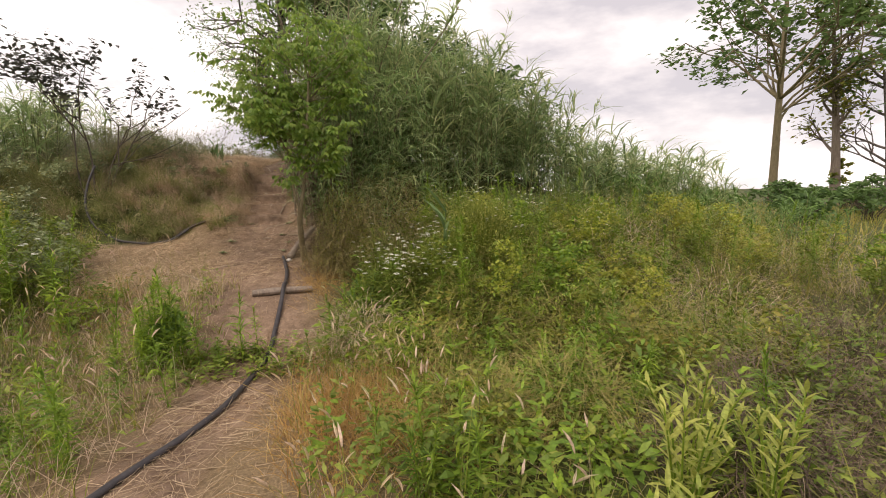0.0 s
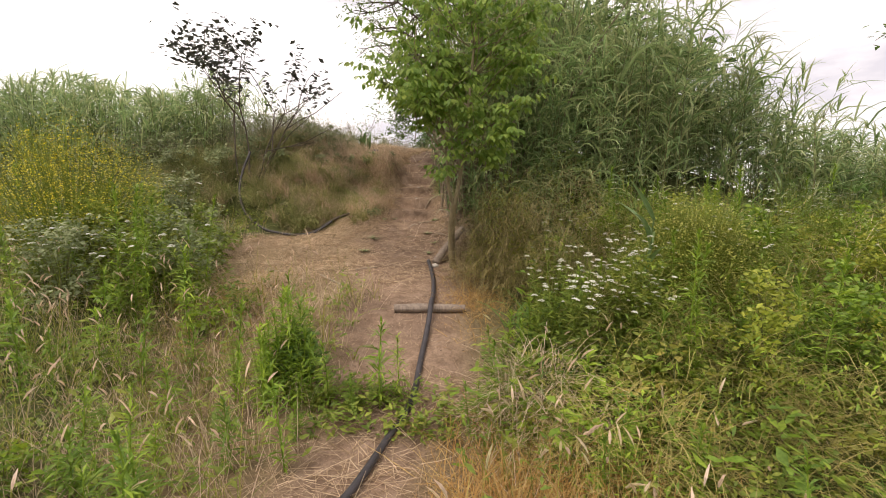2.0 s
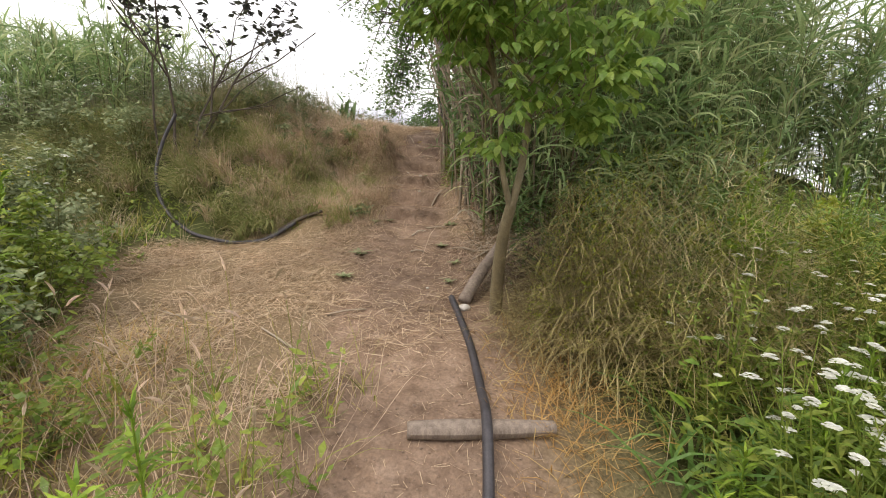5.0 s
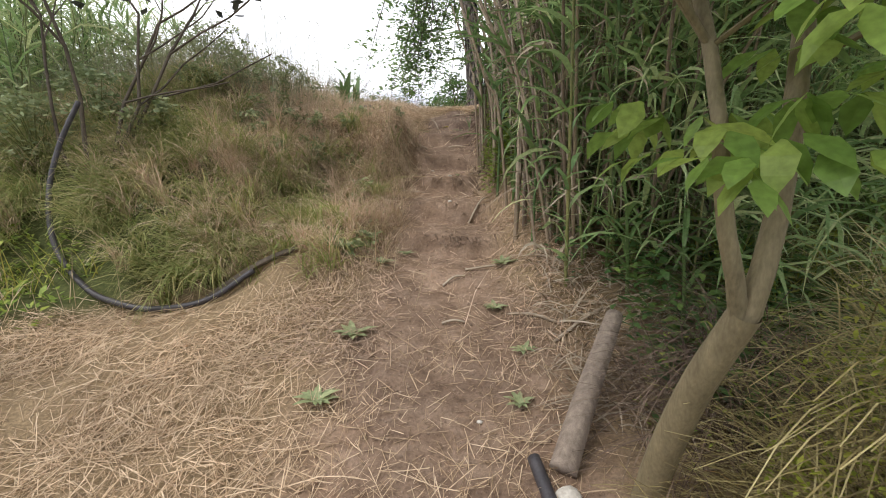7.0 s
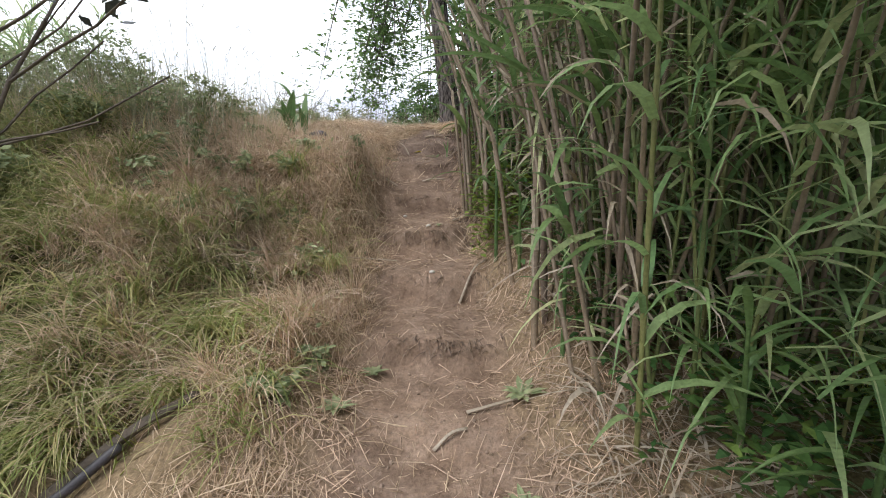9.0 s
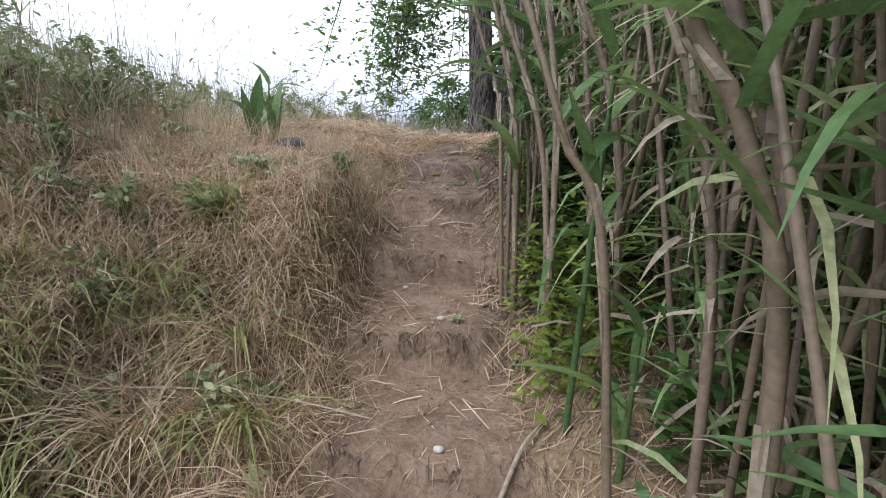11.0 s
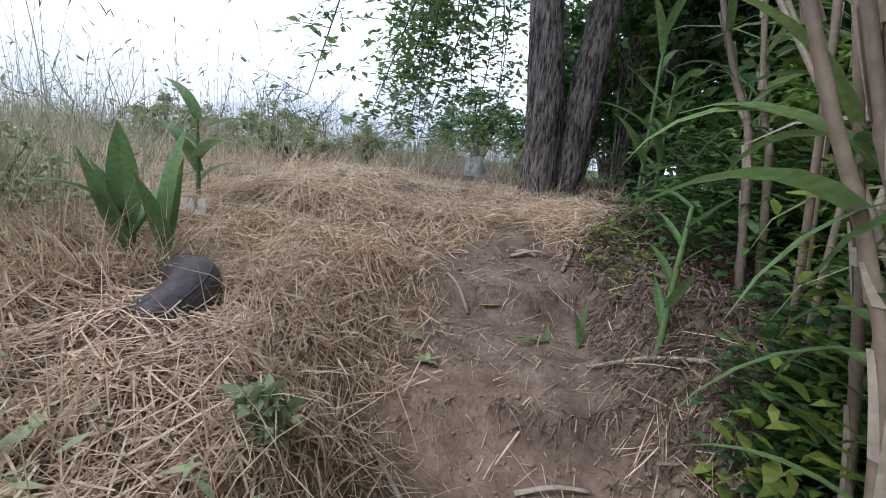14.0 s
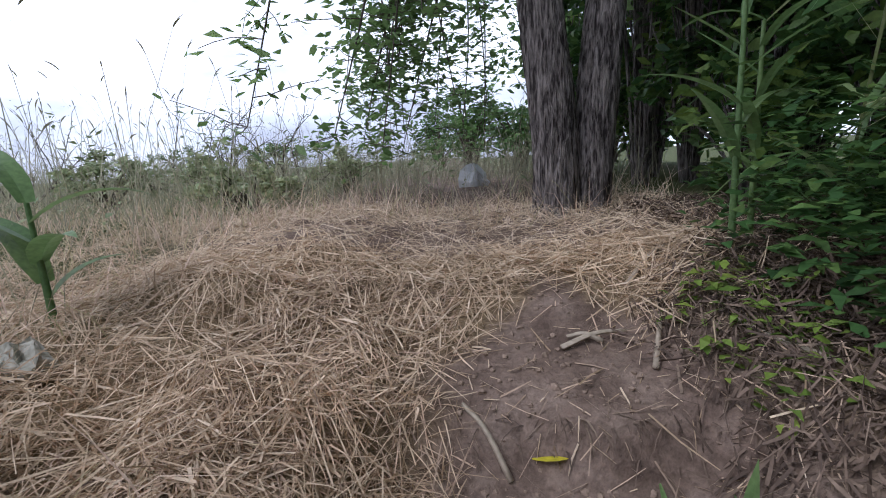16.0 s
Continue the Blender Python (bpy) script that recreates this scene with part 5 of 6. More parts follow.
def rooted(x, y, *rest):
    return [(x, y, float(ground_z(x, y)) - 0.03), *rest]


for i, (x, y, dx, dy, h, rad) in enumerate([(0.85, 10.3, 0.1, -0.2, 3.0, 0.022), (0.82, 11.0, 0.0, 0.15, 3.2, 0.022), (0.95, 10.7, 0.1, -0.1, 3.1, 0.02), (1.0, 11.5, 0.1, 0.0, 3.2, 0.02), (0.9, 9.9, 0.2, 0.1, 3.0, 0.02), (0.78, 12.0, 0.1, -0.3, 2.9, 0.018), (0.75, 9.3, -0.55, 0.3, 2.5, 0.016), (0.85, 9.35, -0.6, 0.35, 2.7, 0.015), (1.15, 11.2, 0.3, -0.3, 3.2, 0.02), (1.05, 12.1, 0.25, -0.35, 3.0, 0.018)]):
    z = float(ground_z(x, y))
    big_cane(rooted(x, y, (x + 0.35 * dx, y + 0.35 * dy, z + h * 0.45), (x + dx, y + dy, z + h)), 0.86 * rad, "thick jointed grey-tan reed cane with peeling sheaths", 200 + i, 3 + i % 3)


for i, (line, rad, leafy) in enumerate([
    ([(0.52, 9.5), (0.53, 9.58, 1.85), (0.45, 9.64, 2.21), (0.35, 9.68, 2.4), (0.15, 9.78, 2.85)], 0.018, 0),
    ([(0.6, 9.6), (0.58, 9.67, 2.0), (0.53, 9.72, 2.26), (0.46, 9.76, 2.45), (0.3, 9.85, 2.9)], 0.017, 0),
    ([(0.64, 9.86), (0.64, 9.94, 1.81), (0.61, 10.01, 2.16), (0.55, 10.05, 2.38), (0.42, 10.12, 2.75)], 0.015, 2),
    ([(0.52, 10.05), (0.42, 10.12, 1.96), (0.31, 10.17, 2.2), (0.26, 10.2, 2.35), (0.1, 10.28, 2.8)], 0.014, 2),
    ([(0.46, 10.72), (0.46, 10.8, 1.89), (0.43, 10.87, 2.44), (0.37, 10.92, 2.8), (0.3, 11.0, 3.3)], 0.015, 2),
    ([(0.64, 10.72), (0.62, 10.79, 1.81), (0.58, 10.86, 2.32), (0.51, 10.92, 2.8), (0.42, 11.0, 3.3)], 0.015, 3),
    ([(0.7, 10.6), (0.67, 10.67, 2.06), (0.59, 10.72, 2.46), (0.48, 10.76, 2.72), (0.25, 10.85, 3.3)], 0.017, 0),
    ([(0.46, 10.76), (0.45, 10.84, 1.81), (0.38, 10.9, 2.3), (0.22, 10.96, 2.72), (0.05, 11.05, 3.2)], 0.015, 4),
    ([(0.38, 11.08), (0.34, 11.14, 2.16), (0.3, 11.17, 2.44), (0.22, 11.21, 2.74), (0.1, 11.3, 3.2)], 0.015, 3),
    ([(0.34, 11.2), (0.27, 11.3, 2.3), (0.23, 11.34, 2.53), (0.15, 11.38, 2.75), (0.0, 11.45, 3.2)], 0.0111, 3),
    ([(0.36, 11.2), (0.33, 11.3, 2.2), (0.33, 11.38, 2.5), (0.27, 11.42, 2.7), (0.15, 11.5, 3.2)], 0.0126, 2),
    ([(0.42, 11.35), (0.4, 11.41, 2.24), (0.42, 11.49, 2.54), (0.4, 11.53, 2.72), (0.33, 11.6, 3.2)], 0.0118, 2),
    ([(0.44, 11.25), (0.47, 11.3, 2.0), (0.46, 11.38, 2.5), (0.42, 11.45, 3.1)], 0.0104, 2),
    ([(0.52, 11.4), (0.53, 11.46, 2.1), (0.52, 11.5, 2.6), (0.48, 11.55, 3.2)], 0.0111, 3),
    ([(0.58, 11.2), (0.57, 11.25, 2.0), (0.52, 11.3, 2.5), (0.45, 11.38, 3.2)], 0.0111, 3),
    ([(0.4, 11.28), (0.36, 11.34, 2.2), (0.3, 11.4, 2.6), (0.2, 11.47, 3.1)], 0.011, 2),
    ([(0.48, 11.32), (0.44, 11.38, 2.2), (0.38, 11.44, 2.6), (0.26, 11.52, 3.1)], 0.0115, 2),
    ([(0.55, 11.55), (0.5, 11.6, 2.3), (0.42, 11.66, 2.8), (0.34, 11.7, 3.2)], 0.0115, 2),
    ([(0.62, 11.45), (0.6, 11.5, 2.3), (0.55, 11.55, 2.8), (0.5, 11.6, 3.2)], 0.012, 3),
    ([(0.86, 12.5), (0.83, 12.59, 2.7), (0.81, 12.63, 2.86), (0.76, 12.68, 3.02), (0.66, 12.75, 3.4)], 0.017, 3),
    ([(0.96, 12.55), (0.94, 12.64, 2.7), (0.92, 12.68, 2.84), (0.9, 12.73, 3.04), (0.86, 12.8, 3.5)], 0.016, 3),
    ([(1.02, 12.4), (1.02, 12.5, 2.8), (0.98, 12.6, 3.5)], 0.015, 3),
]):
    big_cane(rooted(*line[0], *line[1:]), rad, "thick jointed grey-tan reed cane with peeling sheaths", 260 + i, leafy + 3)

rl = rng_of(290)
for i in range(10):
    x, y = rl.uniform(0.68, 1.1), rl.uniform(8.95, 9.5)
    z, dx, h = float(ground_z(x, y)), -rl.uniform(0.35, 0.75), rl.uniform(2.0, 2.6)
    big_cane(rooted(x, y, (x + 0.3 * dx, y + 0.05, z + 0.45 * h), (x + 0.62 * dx, y + 0.05, z + 0.75 * h), (x + dx, y + 0.1, z + h)), rl.uniform(0.006, 0.011), "slim reed cane leaning out over the track", 291 + i, 10, "canegreen" if i % 3 else "cane")

for i, (x, y, dx, dy, h) in enumerate([(2.2, 9.3, 1.5, -0.6, 3.9), (1.9, 9.6, 0.9, -0.9, 4.3), (1.5, 9.4, 0.2, -0.8, 4.4)]):
    z = float(ground_z(x, y))
    big_cane(rooted(x, y, (x + 0.3 * dx, y + 0.3 * dy, z + h * 0.55), (x + dx, y + dy, z + h)), 0.013, "tall reed leaning out of the thicket", 240 + i, 34)


def cane_clutter(seed):
    r = rng_of(seed)
    n = 1300
    x, y = r.uniform(0.5, 1.9, n), r.uniform(8.9, 11.8, n)
    x = np.maximum(x, 0.55 + 0.08 * np.sin(5 * y) + 0.15 * smooth(9.3, 9.8, y))
    q = on_ground(x, y)
    q[:, 2] += r.uniform(0.1, 3.0, n)
    stuff("hanging_reed_leaves", Soup().blades(q, r.uniform(0, 6.28, n), r.uniform(0.3, 0.6, n), r.uniform(0.011, 0.026, n), r.uniform(0.0, 1.2, n), r.uniform(-1.5, -0.5, n), 4, (0.6, 1, 0.8, 0.4, 0.03), 0.05, r.normal(0, 0.5, n)), "reed", "long leaves hanging among the canes", "reeds")
    n = 950
    x, y = r.uniform(0.95, 3.0, n), r.uniform(8.3, 8.95, n)
    q = on_ground(x, y)
    q[:, 2] += r.uniform(0.3, 2.9, n)
    stuff("hanging_reed_leaves", Soup().blades(q, r.normal(-1.6, 0.9, n), r.uniform(0.35, 0.7, n), r.uniform(0.014, 0.032, n), r.uniform(0.2, 1.2, n), r.uniform(-1.4, -0.2, n), 4, (0.6, 1, 0.8, 0.4, 0.03), 0.05, r.normal(0, 0.5, n)), "reed", "long leaves arching out of the reed thicket", "reeds")
    n = 800
    x, y = r.uniform(0.5, 1.6, n), r.uniform(8.9, 11.8, n)
    q = on_ground(np.maximum(x, 0.56), y)
    q[:, 2] += r.uniform(0.1, 2.4, n)
    stuff("dead_reed_leaves", Soup().blades(q, r.uniform(0, 6.28, n), r.uniform(0.2, 0.5, n), r.uniform(0.01, 0.024, n), r.uniform(-0.6, 0.8, n), r.uniform(-1.5, -0.7, n), 4, (0.6, 1, 0.8, 0.4, 0.03), 0.1, r.normal(0, 0.6, n)), "sheath", "pale dead leaves caught among the canes", "reeds")
    for k in range(34):
        x, y = r.uniform(0.62, 1.7), r.uniform(8.95, 12.0)
        z = float(ground_z(x, y))
        a, h, s = r.uniform(0, 6.28), r.uniform(0.8, 2.4), r.uniform(0.3, 1.1)
        ex, ey = max(0.55, x + s * math.cos(a)), y + s * math.sin(a)
        tube_thing("broken_cane", [(x, y, z - 0.02), ((x + ex) / 2, (y + ey) / 2, z + h * 0.55), (ex, ey, z + h)], [0.011, 0.008], "cane", "thin grey dead cane leaning across the thicket", "reed", 6, 12, True, "dead canes in the thicket")


cane_clutter(250)


def reed_sprout(x, y, h, seed, n=7, wide=0.05, lng=0.35, lean=(0.0, 0.0), label="young reed shoot with broad blue-green leaves", up=(0.6, 1.3), end=(-0.5, 0.7)):
    r = rng_of(seed)
    o = thing("reed_shoot", label, "reed", "young reed shoots")
    line = curve([(0, 0, 0), (lean[0] * 0.4, lean[1] * 0.4, h * 0.5), (lean[0], lean[1], h)], 12)
    part("stem", Soup().tubes(line, np.linspace(0.013, 0.007, 12), 8), "reedblue", o, smooth=True)
    t = np.linspace(0.25, 1.0, n)
    p = np.stack([np.interp(t, np.linspace(0, 1, 12), line[:, i]) for i in range(3)], -1)
    az = np.arange(n) * np.pi + r.normal(0, 0.6, n) + r.uniform(0, 6.28)
    for i in range(n):
        part("leaf", Soup().blades(p[i:i + 1], az[i], lng * r.uniform(0.75, 1.15), wide * r.uniform(0.8, 1.15), r.uniform(*up), r.uniform(*end), 9, (0.6, 1, 1, 0.85, 0.5, 0.03), 0.12), "reedblue", o)
    o.matrix_basis = place(x, y)
    return o


reed_sprout(-1.54, 13.1, 0.42, 301, 6, 0.075, 0.36)
reed_sprout(-1.36, 12.32, 0.14, 302, 7, 0.09, 0.36, up=(1.1, 1.5), end=(-0.2, 1.3))
reed_sprout(-1.22, 12.3, 0.12, 303, 3, 0.08, 0.34, up=(1.2, 1.5), end=(0.9, 1.4))
reed_sprout(0.46, 10.34, 1.25, 304, 6, 0.045, 0.46, (0.0, -0.05))
reed_sprout(0.58, 10.15, 0.5, 305, 4, 0.05, 0.4)
reed_sprout(0.27, 12.47, 0.05, 306, 2, 0.032, 0.2, up=(1.2, 1.5), end=(0.9, 1.5))
reed_sprout(0.44, 12.2, 0.52, 314, 7, 0.034, 0.2, (0.06, 0.08), up=(0.4, 1.2), end=(0.0, 0.9))
reed_sprout(0.75, 13.35, 1.0, 307, 9, 0.045, 0.36)
reed_sprout(0.88, 13.45, 0.85, 308, 8, 0.04, 0.34)
reed_sprout(0.16, 12.5, 0.03, 309, 3, 0.02, 0.15, up=(0.1, 0.9), end=(-0.5, 0.3))
reed_sprout(0.62, 9.35, 0.75, 310, 8, 0.035, 0.35)
reed_sprout(1.3, 8.45, 0.5, 312, 9, 0.028, 0.5, (-0.1, -0.1), "arching green reed shoot beside the track", (0.5, 1.2), (-1.0, 0.0))
reed_sprout(1.1, 8.75, 0.6, 313, 9, 0.028, 0.5, (-0.1, -0.1), "arching green reed shoot beside the track", (0.5, 1.2), (-1.0, 0.0))
reed_sprout(2.52, 5.84, 1.1, 311, 8, 0.05, 0.55, (0.05, 0), "tall broad-leaved grass shoot above the meadow")


# brambles and low leaves under the canes
def bramble(seed, n, box, keep, height, label, mat="bramble", leaf=(0.05, 0.1)):
    stuff("brambles", herb_field(seed, n, box, keep, height, leaf, 8, (-0.9, 0.2)), mat, label, "brambles")


bramble(321, 1500, (0.5, 2.2, 8.8, 13.6), lambda x, y: smooth(0.5, 0.8, x) * (0.3 + 0.7 * (np.sin(4 * y) > -0.3)), (0.15, 0.75), "dark green brambles between the canes")
bramble(327, 110, (0.37, 0.6, 10.55, 11.2), lambda x, y: 0.5 + 0.5 * np.sin(9 * y + 4 * x), (0.05, 0.6), "green bramble leaves in front of the canes", "herb", (0.04, 0.08))
bramble(328, 620, (0.42, 1.2, 11.2, 11.98), lambda x, y: smooth(0.42, 0.58, x), (0.05, 0.45), "low green bramble leaves on the cutting", "bramble", (0.03, 0.07))
bramble(325, 420, (0.85, 2.2, 7.7, 9.0), lambda x, y: smooth(0.85, 1.2, x), (0.05, 0.5), "dark green brambles behind the leaning post")
stuff("dead_reed_leaves", grass_field(326, 900, (0.6, 1.6, 7.8, 9.2), lambda x, y: 1 + 0 * x, (0.15, 0.45), (0.006, 0.014), (0.1, 1.1), (-1.2, 0.2), 4), "sheath", "pale dead leaves beside the leaning post", "litter")
bramble(322, 190, (0.4, 0.75, 10.4, 11.9), lambda x, y: 0.6 + 0.4 * np.sin(6 * y), (0.05, 0.75), "green bramble leaves at the foot of canes", "herb", (0.05, 0.09))
bramble(323, 1900, (0.55, 2.6, 11.5, 14.2), lambda x, y: smooth(0.5, 0.8, x - 0.38 * smooth(11.9, 12.3, y) - 0.1 * smooth(12.9, 13.6, y)), (0.05, 0.8), "dark green brambles on the cutting")
bramble(324, 60, (0.38, 0.7, 12.6, 13.1), lambda x, y: 0.5 + 0 * x, (0.03, 0.12), "small leaves on the cutting", "herb", (0.03, 0.06))


def rosette(x, y, seed, size=0.11):
    r = rng_of(seed)
    o = thing("rosette_weed", "small grey-green rosette weed on the bare earth", "weed plant", "rosettes on the track")
    for k in range(11):
        part("leaf", Soup().blades(np.array([[0, 0, 0.01]]), k * 0.571 + r.normal(0, 0.2), r.uniform(0.7, 1.1) * size, 0.3 * size, r.uniform(0.3, 0.8), r.uniform(-0.3, 0.2), 3, (0.3, 1, 0.8, 0.05), 0.08), "greyherb", o)
    o.matrix_basis = place(x, y, 0.0)


for i, (x, y, sz) in enumerate([(-0.51, 8.45, 0.14), (-0.58, 7.97, 0.13), (-0.45, 9.2, 0.1), (0.4, 9.25, 0.12), (0.1, 11.0, 0.05), (-0.37, 12.45, 0.07), (0.3, 8.75, 0.1), (0.42, 8.35, 0.09), (-0.32, 9.55, 0.09), (-0.3, 12.3, 0.06), (0.35, 8.0, 0.09)]):
    rosette(x, y, 330 + i, sz)

weeds = [horseweed(90 + i, h) for i, h in enumerate((0.55, 0.7, 0.45, 0.62))]
r2 = rng_of(95)
spots = [(-0.75, 4.75), (-0.6, 4.95), (-0.85, 4.95), (-0.68, 5.1), (-0.55, 4.7), (-0.95, 4.7), (-0.7, 3.1), (-0.95, 3.0), (-0.8, 3.4), (-1.5, 2.9), (-1.3, 2.6), (-1.9, 3.2), (-1.2, 3.8)]
spots += [(-0.66 + 0.2 * math.cos(2.4 * k) * math.sqrt(k / 14), 4.95 + 0.2 * math.sin(2.4 * k) * math.sqrt(k / 14)) for k in range(14)]
a, b = scatter(r2, 100, (-5, -0.55, 2.0, 5.6))
spots += [(x, y) for x, y in zip(a, b) if x < -0.35 - 0.12 * abs(y - 4)]
a, b = scatter(r2, 190, (0.9, 5.5, 1.8, 6.4), lambda x, y: meadow_right(x, y) * (1 - 0.85 * rusty(x, y)) * np.clip(0.5 + 1.2 * ripple(1.2 * x, 1.2 * y), 0.1, 1))
spots += list(zip(a, b))
spots += [(1.75, 5.6), (1.9, 5.5), (1.85, 5.8), (2.05, 5.7), (-0.8, 5.3), (-0.75, 5.45), (0.1, 4.78), (0.25, 4.9), (-0.1, 4.75), (-0.3, 4.8), (0.85, 4.75), (0.8, 4.5), (-0.45, 4.45), (-0.4, 4.1), (0.95, 4.95), (1.0, 5.2), (-0.5, 5.2)]
spread(weeds, spots, 5, (0.6, 1.3))
tall_weeds = [horseweed(390 + i, h, 190, "tall yellow-green leafy weed in the meadow") for i, h in enumerate((1.1, 1.3, 0.95, 1.2))]
a, b = scatter(r2, 120, (1.9, 9.8, 4.4, 8.3), lambda x, y: meadow_right(x, y) * np.clip(0.55 + 1.2 * ripple(1.1 * x + 1, 1.1 * y), 0.1, 1))
c, d = scatter(r2, 34, (-5.0, -1.9, 5.2, 7.6), lambda x, y: clearing(x, y) < 0.05)
spread(tall_weeds, list(zip(a, b)) + list(zip(c, d)), 8, (0.8, 1.15), 0.1)

umbels = [umbel_plant(100 + i, h) for i, h in enumerate((0.8, 0.95, 0.7, 0.85))]
a, b = scatter(r2, 30, (1.35, 2.6, 5.2, 7.0), lambda x, y: meadow_right(x, y) * 0.9)
spots = list(zip(a, b))
a, b = scatter(r2, 26, (1.35, 2.4, 5.0, 6.2))
spots += list(zip(a, b))
a, b = scatter(r2, 30, (-4.2, -1.8, 5.6, 8.2), lambda x, y: clearing(x, y) < 0.05)
spots += list(zip(a, b))
spread(umbels, spots, 6, (0.8, 1.2))
tall_umbels = [umbel_plant(110 + i, h) for i, h in enumerate((1.2, 1.35, 1.1, 1.28))]
a, b = scatter(r2, 46, (2.8, 5.6, 5.6, 8.0))
spread(tall_umbels, zip(a, b), 9, (0.85, 1.1))


# ---------------------------------------------------------------- shrubs and trees
def limbs(r, start, way, length, rad, level, out, tips, gnarl=0.25, split=3, up=0.15, shrink=0.68, droop=0.0):
    """Grows a limb and its branches; fills out with (line, radii) and tips with twig places."""
    way = np.asarray(way, float) / np.linalg.norm(way)
    p = [np.asarray(start, float)]
    for k in range(4):
        way = way + r.normal(0, gnarl, 3) * 0.5 + np.array([0, 0, up if level > 0 else -droop])
        way /= np.linalg.norm(way)
        p.append(p[-1] + way * length / 4)
    line = np.array(p)
    out.append((line, np.linspace(rad, rad * 0.55, 5)))
    if level == 0:
        for q in (1, 2, 3, 4):
            tips.append((line[q], way))
        return
    for k in range(split):
        t = r.uniform(0.45, 1.0) if k else 1.0
        at = line[min(4, int(round(t * 4)))]
        side = r.normal(0, 1, 3)
        side -= side @ way * way
        side /= np.linalg.norm(side)
        limbs(r, at, way + side * r.uniform(0.5, 1.1), length * shrink * r.uniform(0.8, 1.15), rad * 0.55, level - 1, out, tips, gnarl, split, up, shrink, droop)


def foliage(r, tips, per, leaf, ratio, spread_r, droop=(-1.2, 0.5)):
    p = np.array([q for q, _ in tips])
    p = np.repeat(p, per, 0)
    p = p + r.normal(0, spread_r, p.shape)
    k = len(p)
    L = r.uniform(*leaf, k)
    return Soup().blades(p, r.uniform(0, 6.28, k), L, L * ratio, r.uniform(-0.6, 0.6, k), r.uniform(*droop, k), 2, (0.2, 1.0, 0.05), twist=r.normal(0, 0.4, k))


def wood_soup(out, sides=6):
    s = Soup()
    for line, rad in out:
        s.tubes(line, rad, sides)
    return s


def small_tree(name, x, y, stems, seed, label, bark, leafmat, level, per, leaf, ratio, spread_r, gnarl=0.25, split=3, up=0.12, category="tree", droop=0.0, z=None, keep=None):
    r = rng_of(seed)
    o = thing(name, label, category)
    out, tips = [], []
    for start, way, length, rad in stems:
        limbs(r, start, way, length, rad, level, out, tips, gnarl, split, up, 0.68, droop)
    if keep:
        tips = [(q, w) for q, w in tips if keep(q)]
        out = [(line, rad) for line, rad in out if rad[0] > 0.006 or keep(line[-1])]
    part("trunk", wood_soup(out), bark, o, smooth=True)
    part("crown", foliage(r, tips, per, leaf, ratio, spread_r), leafmat, o)
    o.matrix_basis = pose(x, y, (float(ground_z(x, y)) if z is None else z) - 0.05)
    return o


